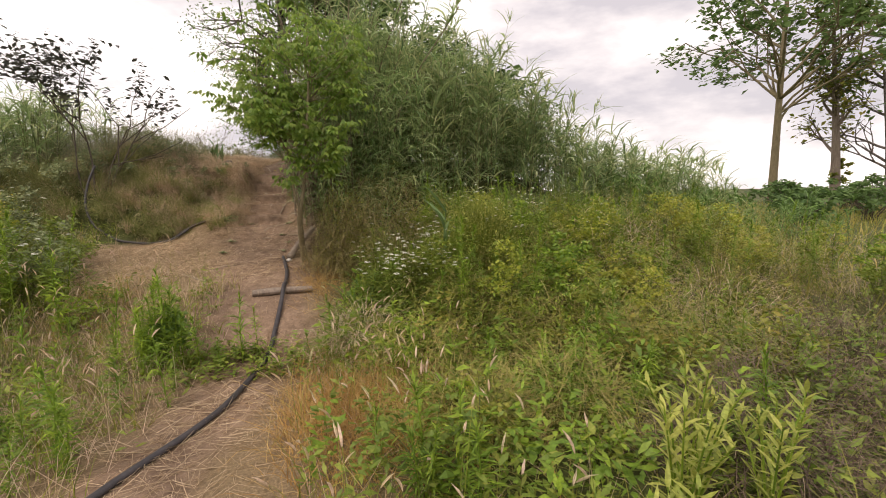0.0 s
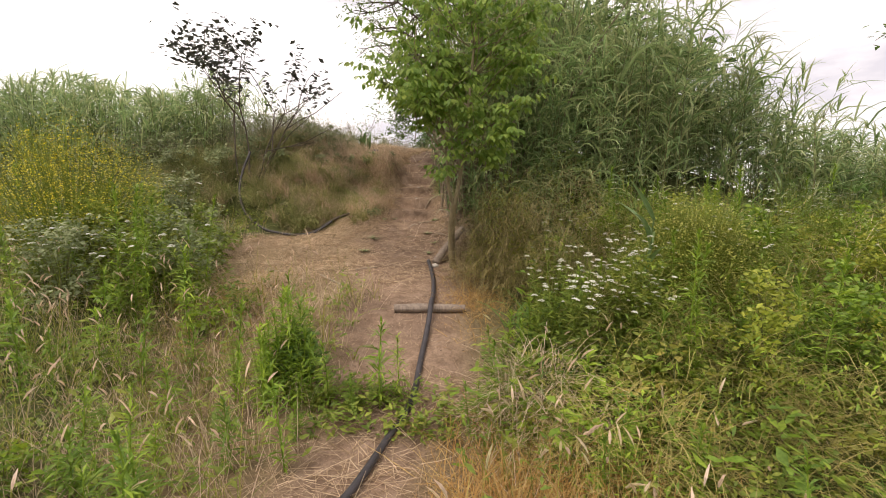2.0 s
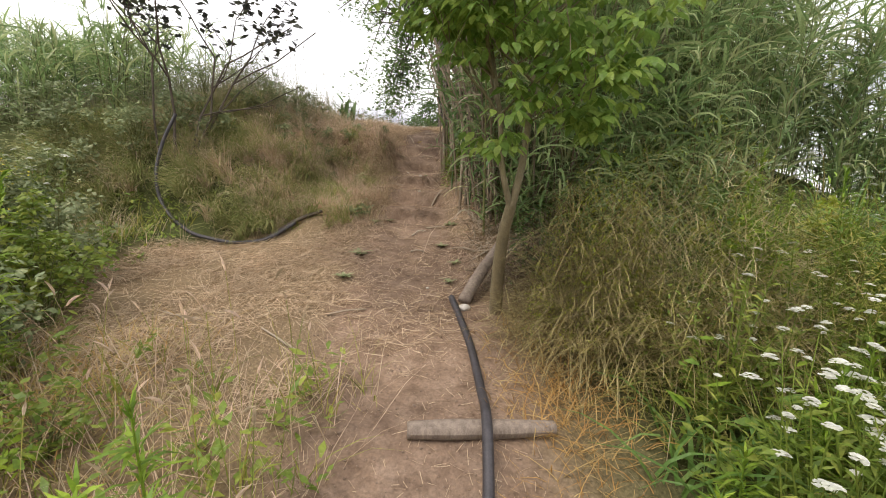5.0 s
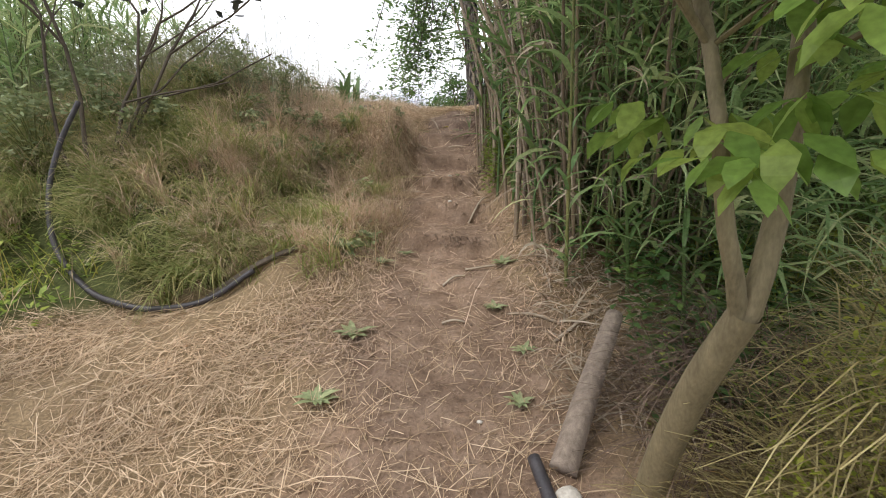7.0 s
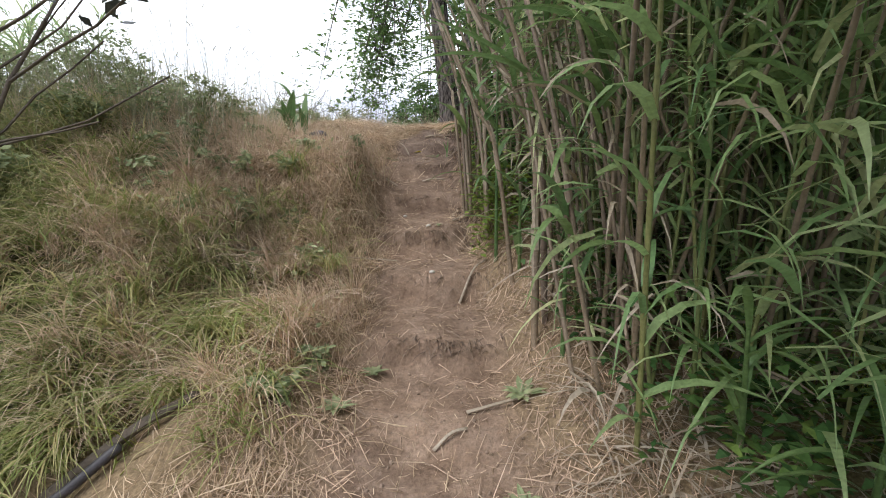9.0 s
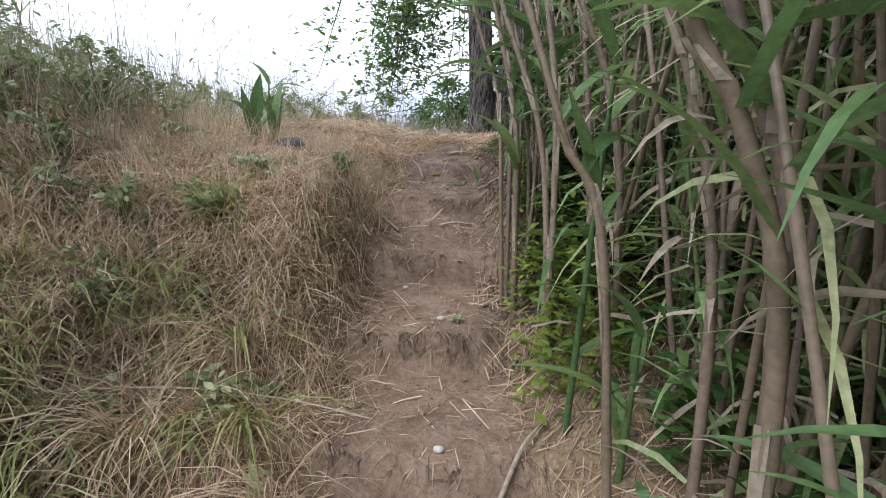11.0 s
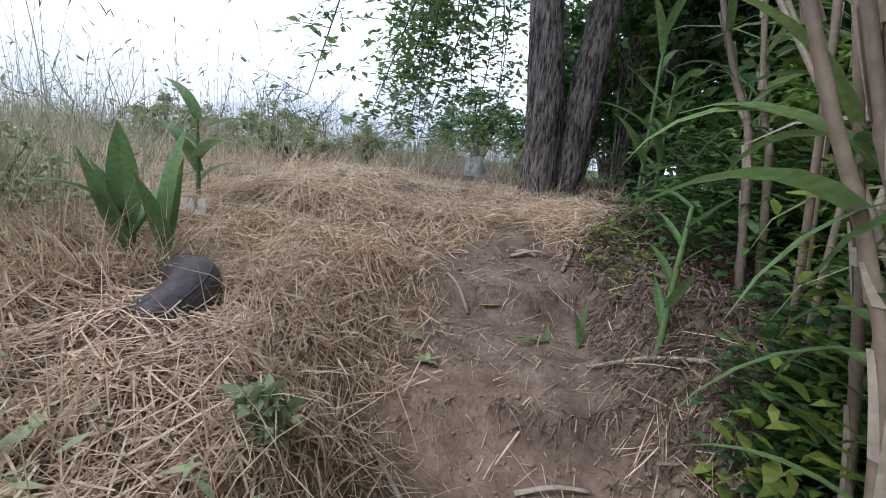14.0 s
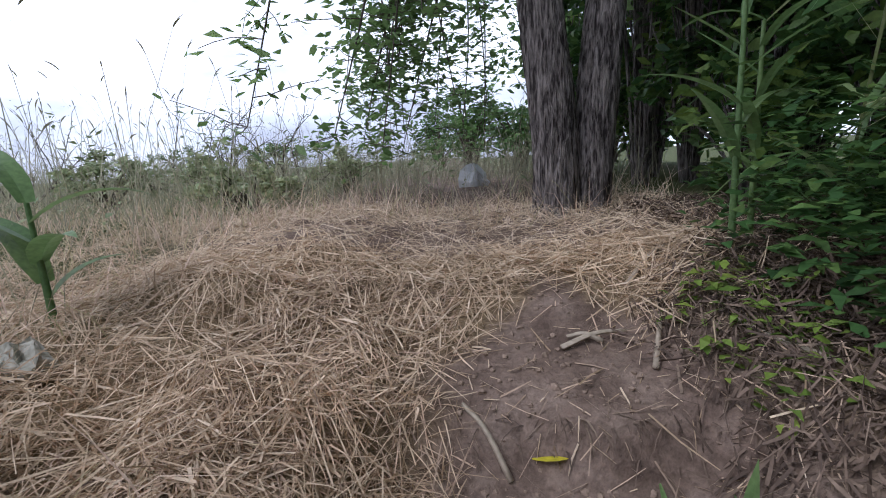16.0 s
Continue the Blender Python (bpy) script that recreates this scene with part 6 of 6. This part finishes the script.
# sapling with a forked, leaning stem
def sapling():
    r = rng_of(401)
    o = thing("maple_sapling", "young maple with forked olive-grey stem and bright leaves", "tree")
    gz = float(ground_z(0.70, 7.45))
    out, tips = [], []
    fork = np.array((0.68, 7.05, 1.22))
    main = curve([(0.70, 7.47, gz - 0.05), (0.67, 7.32, gz + 0.3), (0.66, 7.17, gz + 0.62), fork], 14)
    out.append((main, np.linspace(0.052, 0.036, 14)))
    left = curve([(0.675, 7.09, 1.13), (0.66, 7.05, 1.24), (0.60, 7.05, 1.45), (0.58, 7.12, 1.75), (0.5, 7.3, 2.3)], 10)
    out.append((left, np.linspace(0.024, 0.014, 10)))
    right = curve([(0.675, 7.09, 1.13), (0.69, 7.05, 1.24), (0.74, 7.08, 1.5), (0.78, 7.15, 1.9), (0.85, 7.3, 2.7), (0.9, 7.4, 3.4)], 12)
    out.append((right, np.linspace(0.03, 0.015, 12)))
    for line, lo, cnt in ((left, 4, 22), (right, 4, 36)):
        for k in range(cnt):
            i = int(r.integers(lo, len(line)))
            a = r.uniform(0, 6.28)
            w = np.array((np.cos(a), np.sin(a), 0.5))
            limbs(r, line[i], w, r.uniform(0.45, 0.95), 0.007, 1, out, tips, 0.3, 3, 0.06, 0.75)
    for k in range(22):
        line = (left, right)[k % 2]
        a = r.uniform(-2.9, 0.3)
        limbs(r, line[int(r.integers(3, 7))], (np.cos(a), np.sin(a), 0.35), r.uniform(0.15, 0.32), 0.005, 0, out, tips, 0.3, 2, 0.0)
    for k in range(16):
        a = r.uniform(1.4, 4.2)
        limbs(r, left[int(r.integers(6, 10))], (np.cos(a), np.sin(a), 1.0), r.uniform(0.5, 0.9), 0.008, 1, out, tips, 0.3, 3, 0.12, 0.75)
    for k in range(24):
        i = int(r.integers(6, 12))
        a = r.uniform(-0.9, 2.6)
        limbs(r, right[i], (np.cos(a), np.sin(a), 0.45), r.uniform(0.5, 0.9), 0.008, 1, out, tips, 0.3, 3, 0.05, 0.75)
    limbs(r, right[-1], (0, 0, 1), 0.6, 0.015, 2, out, tips, 0.3, 3, 0.1)
    limbs(r, left[-1], (-0.1, 0.3, 1), 0.5, 0.013, 2, out, tips, 0.3, 3, 0.1)
    def clear(q):
        return q[0] < np.interp(q[2], (2.0, 2.6), (1.22, 1.7)) and q[0] > np.interp(q[2], (2.0, 2.8), (0.42, -0.5)) and np.interp(q[2], (1.5, 2.5), (6.75, 6.5)) < q[1] < np.interp(q[2], (1.6, 2.3, 2.9), (7.2, 7.3, 8.6))

    out = [(line, rad) for line, rad in out if rad[0] > 0.02 or (clear(line[-1]) and line[:, 2].min() > 1.7)]
    part("trunk", wood_soup(out[:3], 10), "smoothbark", o, smooth=True)
    tagged(part("branchwork", wood_soup(out[3:], 5), "smoothbark", o, smooth=True), kind="stuff")
    tips = [(q, w) for q, w in tips if clear(q) and q[2] > 1.62 + 0.12 * np.sin(7 * q[0] + 3 * q[1])]
    # compound leaves: leaflets hang from a stalk
    p = np.array([q for q, _ in tips])
    s = Soup()
    k = len(p)
    for j in range(2):
        az = r.uniform(0, 6.28, k)
        e = r.uniform(-0.2, 0.5, k)
        ax = np.stack([np.cos(az) * np.cos(e), np.sin(az) * np.cos(e), np.sin(e)], -1)
        for t, sd in ((0.05, 0.9), (0.05, -0.9), (0.11, 0.8), (0.11, -0.8), (0.15, 0.0)):
            root = p + ax * t + (0, 0, -0.25 * t)
            s.blades(root, az + sd, r.uniform(0.07, 0.115, k), r.uniform(0.035, 0.055, k), r.uniform(-0.9, 0.0, k), r.uniform(-1.45, -0.6, k), 3, (0.12, 1.0, 0.8, 0.03), 0.05, r.normal(0, 0.35, k))
    part("crown", s, "maple", o, "bright green compound leaves")
    return o


sapling()

small_tree("dark_shrub", -3.0, 9.9, [((0, 0, 0), (0.05, 0.1, 1), 1.5, 0.02), ((0.1, 0.05, 0), (0.25, 0.1, 1), 1.5, 0.018), ((-0.1, 0, 0), (-0.2, 0.1, 1), 1.4, 0.016), ((0.15, 0.1, 0), (0.4, 0.15, 1.2), 1.5, 0.018), ((0.1, 0.1, 0), (0.3, 0.1, 1.2), 1.7, 0.018)], 411,
           "dark purple-leaved shrub with thin bare stems", "twig", "dark", 2, 9, (0.08, 0.14), 0.6, 0.09, 0.28, 3, 0.14, "shrub", keep=lambda q: q[2] > 1.6 and q[0] < 1.3 and q[1] < 0.9)



def twin_tree():
    """Old tree with two trunks from one foot and hanging leafy boughs."""
    r = rng_of(421)
    o = thing("twin_trunk_tree", "old tree with two furrowed trunks and hanging boughs", "tree")
    gz = float(ground_z(0.6, 14.8))
    lead = curve([(0.46, 14.8, gz - 0.1), (0.45, 14.8, gz + 0.5), (0.38, 14.85, gz + 1.4), (0.24, 14.9, gz + 3.0), (0.2, 15.0, gz + 5.5)], 40)
    side = curve([(0.68, 14.85, gz - 0.1), (0.72, 14.88, gz + 0.4), (0.83, 14.95, gz + 1.3), (1.05, 15.1, gz + 3.0), (1.3, 15.3, gz + 5.0)], 40)
    flare = np.r_[1.35, 1.22, 1.12, np.ones(37)]

    def furrowed(line, rad):
        th = np.linspace(0, 2 * np.pi, 49)
        h = np.linspace(0, 1, len(line))
        rows = []
        for i, c in enumerate(line):
            wob = 1 + 0.06 * np.abs(np.sin(5.5 * th + 1.5 * np.sin(17 * h[i]) + 0.8 * np.sin(41 * h[i]))) + 0.05 * np.sin(17 * th + 2.5 * np.sin(23 * h[i])) + 0.05 * np.sin(3 * th + 9 * h[i])
            wob[-1] = wob[0]
            rows.append(np.stack([c[0] + rad[i] * wob * np.cos(th), c[1] + rad[i] * wob * np.sin(th), c[2] + 0 * th], -1))
        return Soup().grid(np.array(rows)[None])

    part("trunk", furrowed(lead, flare * np.linspace(0.15, 0.11, 40)), "bark", o, smooth=True)
    part("trunk", furrowed(side, flare * np.linspace(0.14, 0.1, 40)), "bark", o, smooth=True)
    out, tips = [], []
    for k in range(16):
        i = int(r.integers(22, 40))
        a = r.uniform(2.0, 5.4) if k % 2 else r.uniform(0, 6.28)
        limbs(r, (lead if k % 2 else side)[i], (np.cos(a), np.sin(a), 0.5), r.uniform(0.9, 1.5), 0.045, 2, out, tips, 0.3, 3, 0.03)
    tagged(part("crown", foliage(r, tips, 9, (0.07, 0.12), 0.42, 0.2), "poplar", o), kind="stuff")
    tips = []
    # overhead leaf mass, out of view on the cutting, added for its shade
    n = 9500
    d = r.normal(0, 1, (n, 3))
    d /= np.linalg.norm(d, axis=1, keepdims=True)
    lump = 1 + 0.25 * np.sin(5 * d[:, 0] + 1) * np.sin(4 * d[:, 1]) + 0.2 * np.sin(7 * d[:, 2] + 3 * d[:, 0])
    q = d * (lump * r.random(n) ** 0.35)[:, None] * (3.3, 3.2, 1.7) + (1.5, 14.2, gz + 5.8)
    tagged(part("crown", Soup().blades(q, r.uniform(0, 6.28, n), r.uniform(0.12, 0.22, n), 0.1, r.uniform(-0.5, 0.6, n), r.uniform(-1.2, 0.3, n), 2, (0.2, 1, 0.05), twist=r.normal(0, 0.6, n)), "poplar", o), kind="stuff")
    # boughs that hang down on the open side
    for k in range(18):
        sx, sy = r.uniform(-0.9, 0.3), r.uniform(15.2, 17.4)
        top = np.array((sx, sy, gz + r.uniform(2.2, 4.6)))
        if k % 2:
            out.append((curve([lead[30], (lead[30] + top) / 2 + (0, 0, 0.5), top], 8), np.linspace(0.045, 0.015, 8)))
        foot = np.interp(sx, (-1.3, -0.9, 0.25), (0.9, 0.45, 0.45)) + r.uniform(0, 0.9)
        end = np.array((sx + r.normal(-0.35, 0.35), sy + r.normal(0, 0.3), gz + foot))
        strand = curve([top, (top * 0.5 + end * 0.5) + r.normal(0, 0.12, 3), end], 16)
        out.append((strand, np.linspace(0.014, 0.004, 16)))
        for q in range(2, 16):
            for _ in range(1 + q % 2):
                limbs(r, strand[q], (r.normal(), r.normal(), 0.1), r.uniform(0.2, 0.6), 0.004, 0, out, tips, 0.3, 2, -0.1, 0.7, 0.08)
    tagged(part("branchwork", wood_soup(out, 4), "twig", o, smooth=True), kind="stuff")
    part("crown", foliage(r, tips, 3, (0.07, 0.13), 0.5, 0.05), "poplar", o, "drooping grey-green leaves")
    return o


twin_tree()

def leafy_bush(name, x, y, w, h, n, leaf, seed, mat, label, category="bush", low=0.05, clumps=26, trunk=0.05, bark="twig"):
    """Bush or leafy tree: stems inside an uneven mass of leaf clumps with gaps."""
    r = rng_of(seed)
    o = thing(name, label, category)
    c = r.normal(0, 1, (clumps, 3))
    c /= np.linalg.norm(c, axis=1, keepdims=True)
    c *= r.random((clumps, 1)) ** 0.45
    c = c * (w, w, h * (1 - low) / 2) * 0.85 + (0, 0, h * (1 + low) / 2)
    wood = [(curve([(0.1 * q[0], 0.1 * q[1], -0.05), (0.35 * q[0], 0.35 * q[1], q[2] * 0.55), q], 5), np.linspace(trunk, trunk * 0.2, 5)) for q in c]
    tagged(part("branchwork", wood_soup(wood, 4), bark, o, smooth=True), kind="stuff")
    which = r.integers(0, clumps, n)
    size = r.uniform(0.16, 0.34, clumps)[which] * min(w, h / 2)
    d = r.normal(0, 1, (n, 3))
    d /= np.linalg.norm(d, axis=1, keepdims=True)
    p = c[which] + d * (size * r.random(n) ** 0.4)[:, None] * (1.15, 1.15, 0.85)
    p[:, 2] = np.maximum(p[:, 2], 0.03)
    L = r.uniform(*leaf, n)
    part("crown", Soup().blades(p, r.uniform(0, 6.28, n), L, L * 0.5, r.uniform(-0.5, 0.7, n), r.uniform(-1.3, 0.6, n), 2, (0.2, 1, 0.05), twist=r.normal(0, 1.1, n)), mat, o)
    o.matrix_basis = place(x, y)
    return o


# dark trees and bushes behind the thicket, on the far side of the top
for i, (x, y, w, h, n) in enumerate([(2.5, 15.6, 1.1, 4.2, 4200), (3.6, 14.6, 1.2, 4.8, 4200), (2.2, 17.4, 1.2, 4.6, 3600), (5.0, 15.8, 1.6, 5.2, 4200), (3.9, 17.6, 1.6, 5.4, 3600), (6.8, 17.5, 2.0, 5.6, 3600), (2.3, 14.0, 0.7, 1.9, 1600), (1.75, 14.9, 0.45, 1.2, 700), (2.2, 13.2, 0.6, 3.4, 2200), (9.5, 17.0, 2.2, 5.0, 2600), (1.75, 16.6, 0.9, 5.4, 3200), (3.2, 13.3, 0.9, 5.0, 3200), (1.5, 19.5, 1.2, 4.5, 2400), (4.6, 13.6, 1.0, 4.8, 2600)]):
    leafy_bush("dark_tree", x, y, w, h, int(n * 0.7), (0.09, 0.17), 430 + i, "bramble", "dense dark green leafy tree behind the reeds", "tree", 0.02, 34, 0.022, "bark")
for i, (x, y, w, h, n) in enumerate([(3.0, 13.6, 0.9, 3.8, 4200), (1.9, 15.9, 0.7, 5.2, 3600), (4.4, 13.9, 1.3, 4.6, 3600), (2.6, 14.8, 0.9, 4.2, 3400), (1.55, 17.6, 0.8, 3.0, 1800)]):
    leafy_bush("dark_tree", x, y, w, h, n, (0.09, 0.16), 560 + i, "bramble", "dense dark green leafy tree in deep shade", "tree", 0.02, 40, 0.02, "bark")
for i, (x, y, w, h) in enumerate([(1.4, 12.95, 0.3, 1.25), (1.65, 13.3, 0.35, 1.5), (1.35, 12.5, 0.28, 0.8)]):
    leafy_bush("climbing_vine", x, y, w, h, 520, (0.06, 0.11), 570 + i, "herb", "leafy green vine climbing beside the cutting", "climber", 0.0, 20, 0.006, "twig")
for i, (x, y, w, h) in enumerate([(3.2, 20.0, 2.0, 4.0), (6.5, 20.5, 2.4, 5.2), (6.6, 15.2, 1.7, 4.2), (9.0, 20.0, 2.6, 4.8), (4.6, 18.4, 1.5, 5.2)]):
    leafy_bush("dark_tree", x, y, w, h, 2000, (0.22, 0.38), 580 + i, "bramble", "tall dense dark green tree behind the thicket", "tree", 0.02, 44, 0.03, "bark")
leafy_bush("tree", 2.1, 15.2, 1.7, 2.8, 4200, (0.09, 0.16), 441, "bramble", "dark leafy boughs arching over the track's end", "tree", 0.0, 30, 0.03, "bark").location.z += 3.6
for i, (x, y, w, h) in enumerate([(0.3, 23.0, 1.1, 2.3), (1.4, 22.0, 1.0, 1.9), (-0.5, 27.0, 1.2, 2.2), (4.0, 24.0, 1.8, 3.0), (-9, 36, 2.0, 2.2), (-16, 40, 2.5, 2.2)]):
    leafy_bush("bush", x, y, w, h, 1700, (0.1, 0.17), 445 + i, "far", "round leafy green bush behind the field")
for i, (x, y) in enumerate([(-3.0, 17.2), (-2.3, 17.8), (-5.2, 17.0)]):
    small_tree("thorn_bush", x, y, [((0, 0, 0), (math.cos(k), math.sin(k), 1.1), 0.75, 0.012) for k in range(7)], 450 + i, "bare grey thorn bush among pale weeds", "twig", "greyherb", 2, 1, (0.02, 0.04), 0.5, 0.05, 0.4, 3, 0.02, "bush")
for i, (x, y, h) in enumerate([(-2.6, 16.6, 0.8), (-3.6, 16.2, 0.75), (-1.5, 17.5, 0.8), (-6.5, 15.4, 0.8), (-2.0, 15.8, 0.55)]):
    leafy_bush("bush", x, y, 0.55, h, 1300, (0.04, 0.08), 455 + i, "greyherb", "low leafy grey-green bush on the flat top", "bush", 0.05, 22, 0.012)


for i, (x, y, w, h) in enumerate([(-2.3, 11.3, 0.4, 0.75), (-2.75, 11.5, 0.45, 0.95), (-3.2, 11.2, 0.45, 0.85), (-3.6, 11.6, 0.5, 1.0), (-1.95, 11.6, 0.35, 0.55), (-2.5, 10.9, 0.35, 0.5), (-4.2, 11.3, 0.55, 1.0), (-3.1, 12.0, 0.45, 0.9), (-2.45, 12.1, 0.4, 0.7), (-2.0, 12.5, 0.35, 0.55)]):
    leafy_bush("weed_bush", x, y, w, 0.8 * h, 1000, (0.022, 0.048), 530 + i, "greyherb", "bushy grey-green weed on top of the bank", "weed plant", 0.0, 26, 0.008, "tangle_stem")
for i, (x, y, w, h) in enumerate([(-3.5, 10.0, 0.45, 0.85), (-2.6, 10.3, 0.35, 0.5), (-4.0, 9.4, 0.5, 0.8), (-4.5, 10.0, 0.5, 0.9), (-3.9, 8.7, 0.45, 0.6), (-3.2, 10.4, 0.4, 0.7)]):
    leafy_bush("weed_bush", x, y, w, h, 1000, (0.035, 0.07), 590 + i, "greyherb", "bushy grey-green weed on the side of the bank", "weed plant", 0.0, 24, 0.008, "tangle_stem")
for i, (x, y, w, h) in enumerate([(-1.35, 10.85, 0.13, 0.28), (-1.0, 10.7, 0.11, 0.22), (-0.95, 11.25, 0.1, 0.16), (-1.75, 11.0, 0.15, 0.35), (-0.8, 10.45, 0.1, 0.2), (-1.5, 11.6, 0.12, 0.3), (-0.62, 9.5, 0.1, 0.22), (-0.72, 9.2, 0.12, 0.22), (-1.9, 10.7, 0.18, 0.35), (-1.55, 10.45, 0.15, 0.3), (-2.1, 11.1, 0.18, 0.4), (-1.15, 10.35, 0.14, 0.28), (-1.3, 10.6, 0.16, 0.34), (-1.6, 10.75, 0.18, 0.36), (-0.66, 10.5, 0.09, 0.16), (-0.6, 11.63, 0.06, 0.13), (-1.85, 10.5, 0.16, 0.32), (-1.05, 10.95, 0.12, 0.24)]):
    leafy_bush("small_herb", x, y, w, h, 160, (0.03, 0.06), 545 + i, "greyherb", "small leafy grey-green herb among dry straw", "weed plant", 0.0, 9, 0.004, "tangle_stem")


for i, (x, y, w, h, mat) in enumerate([(-2.3, 6.3, 0.42, 1.05, "greyherb"), (-2.9, 6.7, 0.5, 1.2, "herb"), (-2.35, 7.0, 0.4, 0.95, "herb"), (-3.3, 6.0, 0.5, 1.1, "greyherb"), (-3.6, 6.8, 0.5, 1.15, "herb"), (-2.7, 7.6, 0.45, 0.9, "greyherb"), (-3.4, 7.8, 0.5, 1.0, "greyherb")]):
    leafy_bush("meadow_bush", x, y, w, h, 1500, (0.03, 0.065), 620 + i, mat, "bushy grey-green herb in the meadow below the bank", "bush", 0.0, 30, 0.007, "tangle_stem")
leafy_bush("bushy_herb", -0.63, 5.0, 0.24, 0.52, 900, (0.045, 0.08), 640, "lush", "dense dark green bushy herb at the track's edge", "weed plant", 0.0, 24, 0.006, "tangle_stem")


# bushy herbs in the meadow
def bushy_herb(seed, w, h, n, mat):
    return leafy_bush("bushy_herb", 0, 0, w, h, n, (0.03, 0.065), seed, mat, "bushy green herb with small leaves in the meadow", "weed plant", 0.05, 18, 0.006, "tangle_stem")


herbs = [bushy_herb(501, 0.3, 0.5, 260, "herb"), bushy_herb(502, 0.26, 0.42, 240, "weed"), bushy_herb(503, 0.34, 0.55, 260, "grass")]
for ob in herbs:
    ob["group"] = "bushy herbs in the meadow"
clumps = [leafy_bush("leafy_clump", 0, 0, w, h, n, leaf, 650 + i, mat, "leafy yellow-green weed clump standing in the meadow", "weed plant", 0.0, 22, 0.006, "tangle_stem") for i, (w, h, n, leaf, mat) in enumerate([(0.34, 1.0, 900, (0.035, 0.075), "weed"), (0.4, 1.15, 1000, (0.03, 0.065), "sunny"), (0.3, 0.9, 800, (0.035, 0.08), "sunny"), (0.36, 1.1, 900, (0.03, 0.07), "herb")])]
for ob in clumps:
    ob["group"] = "leafy clumps in the meadow"
r4 = rng_of(660)
a, b = scatter(r4, 150, (1.7, 9.6, 3.6, 8.2), lambda x, y: meadow_right(x, y) * np.clip(0.5 + 1.5 * ripple(1.3 * x + 5, 1.3 * y), 0.08, 1) * smooth(3.8, 5.2, y + 0.25 * np.clip(x - 2, 0, 4)))
spread(clumps, zip(a, b), 10, (0.8, 1.2), 0.1)
r3 = rng_of(504)
a, b = scatter(r3, 85, (1.1, 6.5, 2.2, 7.6), lambda x, y: meadow_right(x, y))
spots = list(zip(a, b))
a, b = scatter(r3, 30, (-5.0, -1.1, 3.0, 8.0), lambda x, y: 1 - clearing(x, y))
spread(herbs, spots + list(zip(a, b)), 7, (0.75, 1.4))


# trees on the flat field
def field_tree(name, x, y, h, crown, rad, seed, label, bark, leafmat, limbs_n, per, leaf, first=0.4, lean=(0, 0)):
    r = rng_of(seed)
    o = thing(name, label, "tree")
    out, tips = [], []
    line = curve([(0, 0, -0.1), (lean[0] * 0.3, lean[1] * 0.3, h * 0.4), (lean[0], lean[1], h)], 20)
    out.append((line, np.linspace(rad, rad * 0.25, 20)))
    for k in range(limbs_n):
        t = r.uniform(first, 1.0)
        a = r.uniform(0, 6.28)
        limbs(r, line[int(t * 19)], (np.cos(a), np.sin(a), 0.75), crown * r.uniform(0.35, 0.6) * (1.25 - 0.6 * t), rad * 0.3, 2, out, tips, 0.25, 3, 0.06, 0.62)
    part("trunk", wood_soup(out, 6), bark, o, smooth=True)
    if per:
        part("crown", foliage(r, tips, per, leaf, 0.6, 0.16), leafmat, o)
    o.matrix_basis = place(x, y, scale=2.56)
    return o


field_tree("field_tree", 40.7, 31.9, 9.8, 5.2, 0.17, 461, "slim tall tree with dark leafy crown in the field", "smoothbark", "poplar", 30, 6, (0.18, 0.3), 0.36)
field_tree("field_tree", 47.8, 31.4, 6.5, 2.0, 0.2, 462, "ivy-wrapped pale tree with thin leafy crown in the field", "wood", "grass", 16, 3, (0.14, 0.22), 0.4, (-0.9, 0))
leafy_bush("ivy", 47.7, 31.3, 0.9, 6.6, 700, (0.25, 0.4), 465, "grass", "yellow-green ivy climbing a field tree", "climber", 0.0, 16, 0.02)
field_tree("bare_tree", 50.6, 28.8, 4.6, 2.6, 0.16, 463, "bare dead tree with twisted branches in the field", "bark", "dark", 9, 0, (0.1, 0.16), 0.3, (-0.6, 0.2))
for i, (x, y, w, h) in enumerate([(26, 19, 2.2, 2.2), (29, 17, 2.4, 2.4), (33, 18, 2.5, 2.3), (30, 22, 2.5, 2.4), (24, 22, 2.2, 2.0), (38, 24, 3.0, 2.6), (22, 15.5, 1.3, 1.7)]):
    leafy_bush("bush", x, y, w, h, 900, (0.2, 0.34), 470 + i, "far", "far rounded green bush at the field's edge")


# willow-like shoots close to the start
def willow_shoot(x, y, h, seed):
    r = rng_of(seed)
    o = thing("willow_shoot", "pale green upright shoot with long narrow leaves", "shrub", "willow shoots in the meadow")
    lv = Soup()
    for k in range(6):
        a, sp = r.uniform(0, 6.28), r.uniform(0.05, 0.3)
        line = curve([(0, 0, 0), (0.5 * sp * np.cos(a), 0.5 * sp * np.sin(a), h * 0.5), (sp * np.cos(a), sp * np.sin(a), h * r.uniform(0.7, 1.05))], 9)
        part("stem", Soup().tubes(line, np.linspace(0.008, 0.003, 9), 5), "weed", o, smooth=True)
        n = 26
        t = np.linspace(0.12, 1, n)
        p = np.stack([np.interp(t, np.linspace(0, 1, 9), line[:, i]) for i in range(3)], -1)
        lv.blades(p, np.arange(n) * 2.4 + r.normal(0, 0.3, n), r.uniform(0.08, 0.13, n), r.uniform(0.018, 0.028, n), r.uniform(0.5, 1.1, n), r.uniform(-0.1, 0.9, n), 3, (0.3, 1, 0.8, 0.05), 0.1)
    part("foliage", lv, "willow", o)
    o.matrix_basis = place(x, y)


for i, (x, y, h) in enumerate([(2.45, 1.5, 1.0), (2.75, 1.75, 0.95), (2.25, 1.3, 0.7), (3.0, 1.5, 0.8)]):
    willow_shoot(x, y, h, 480 + i)
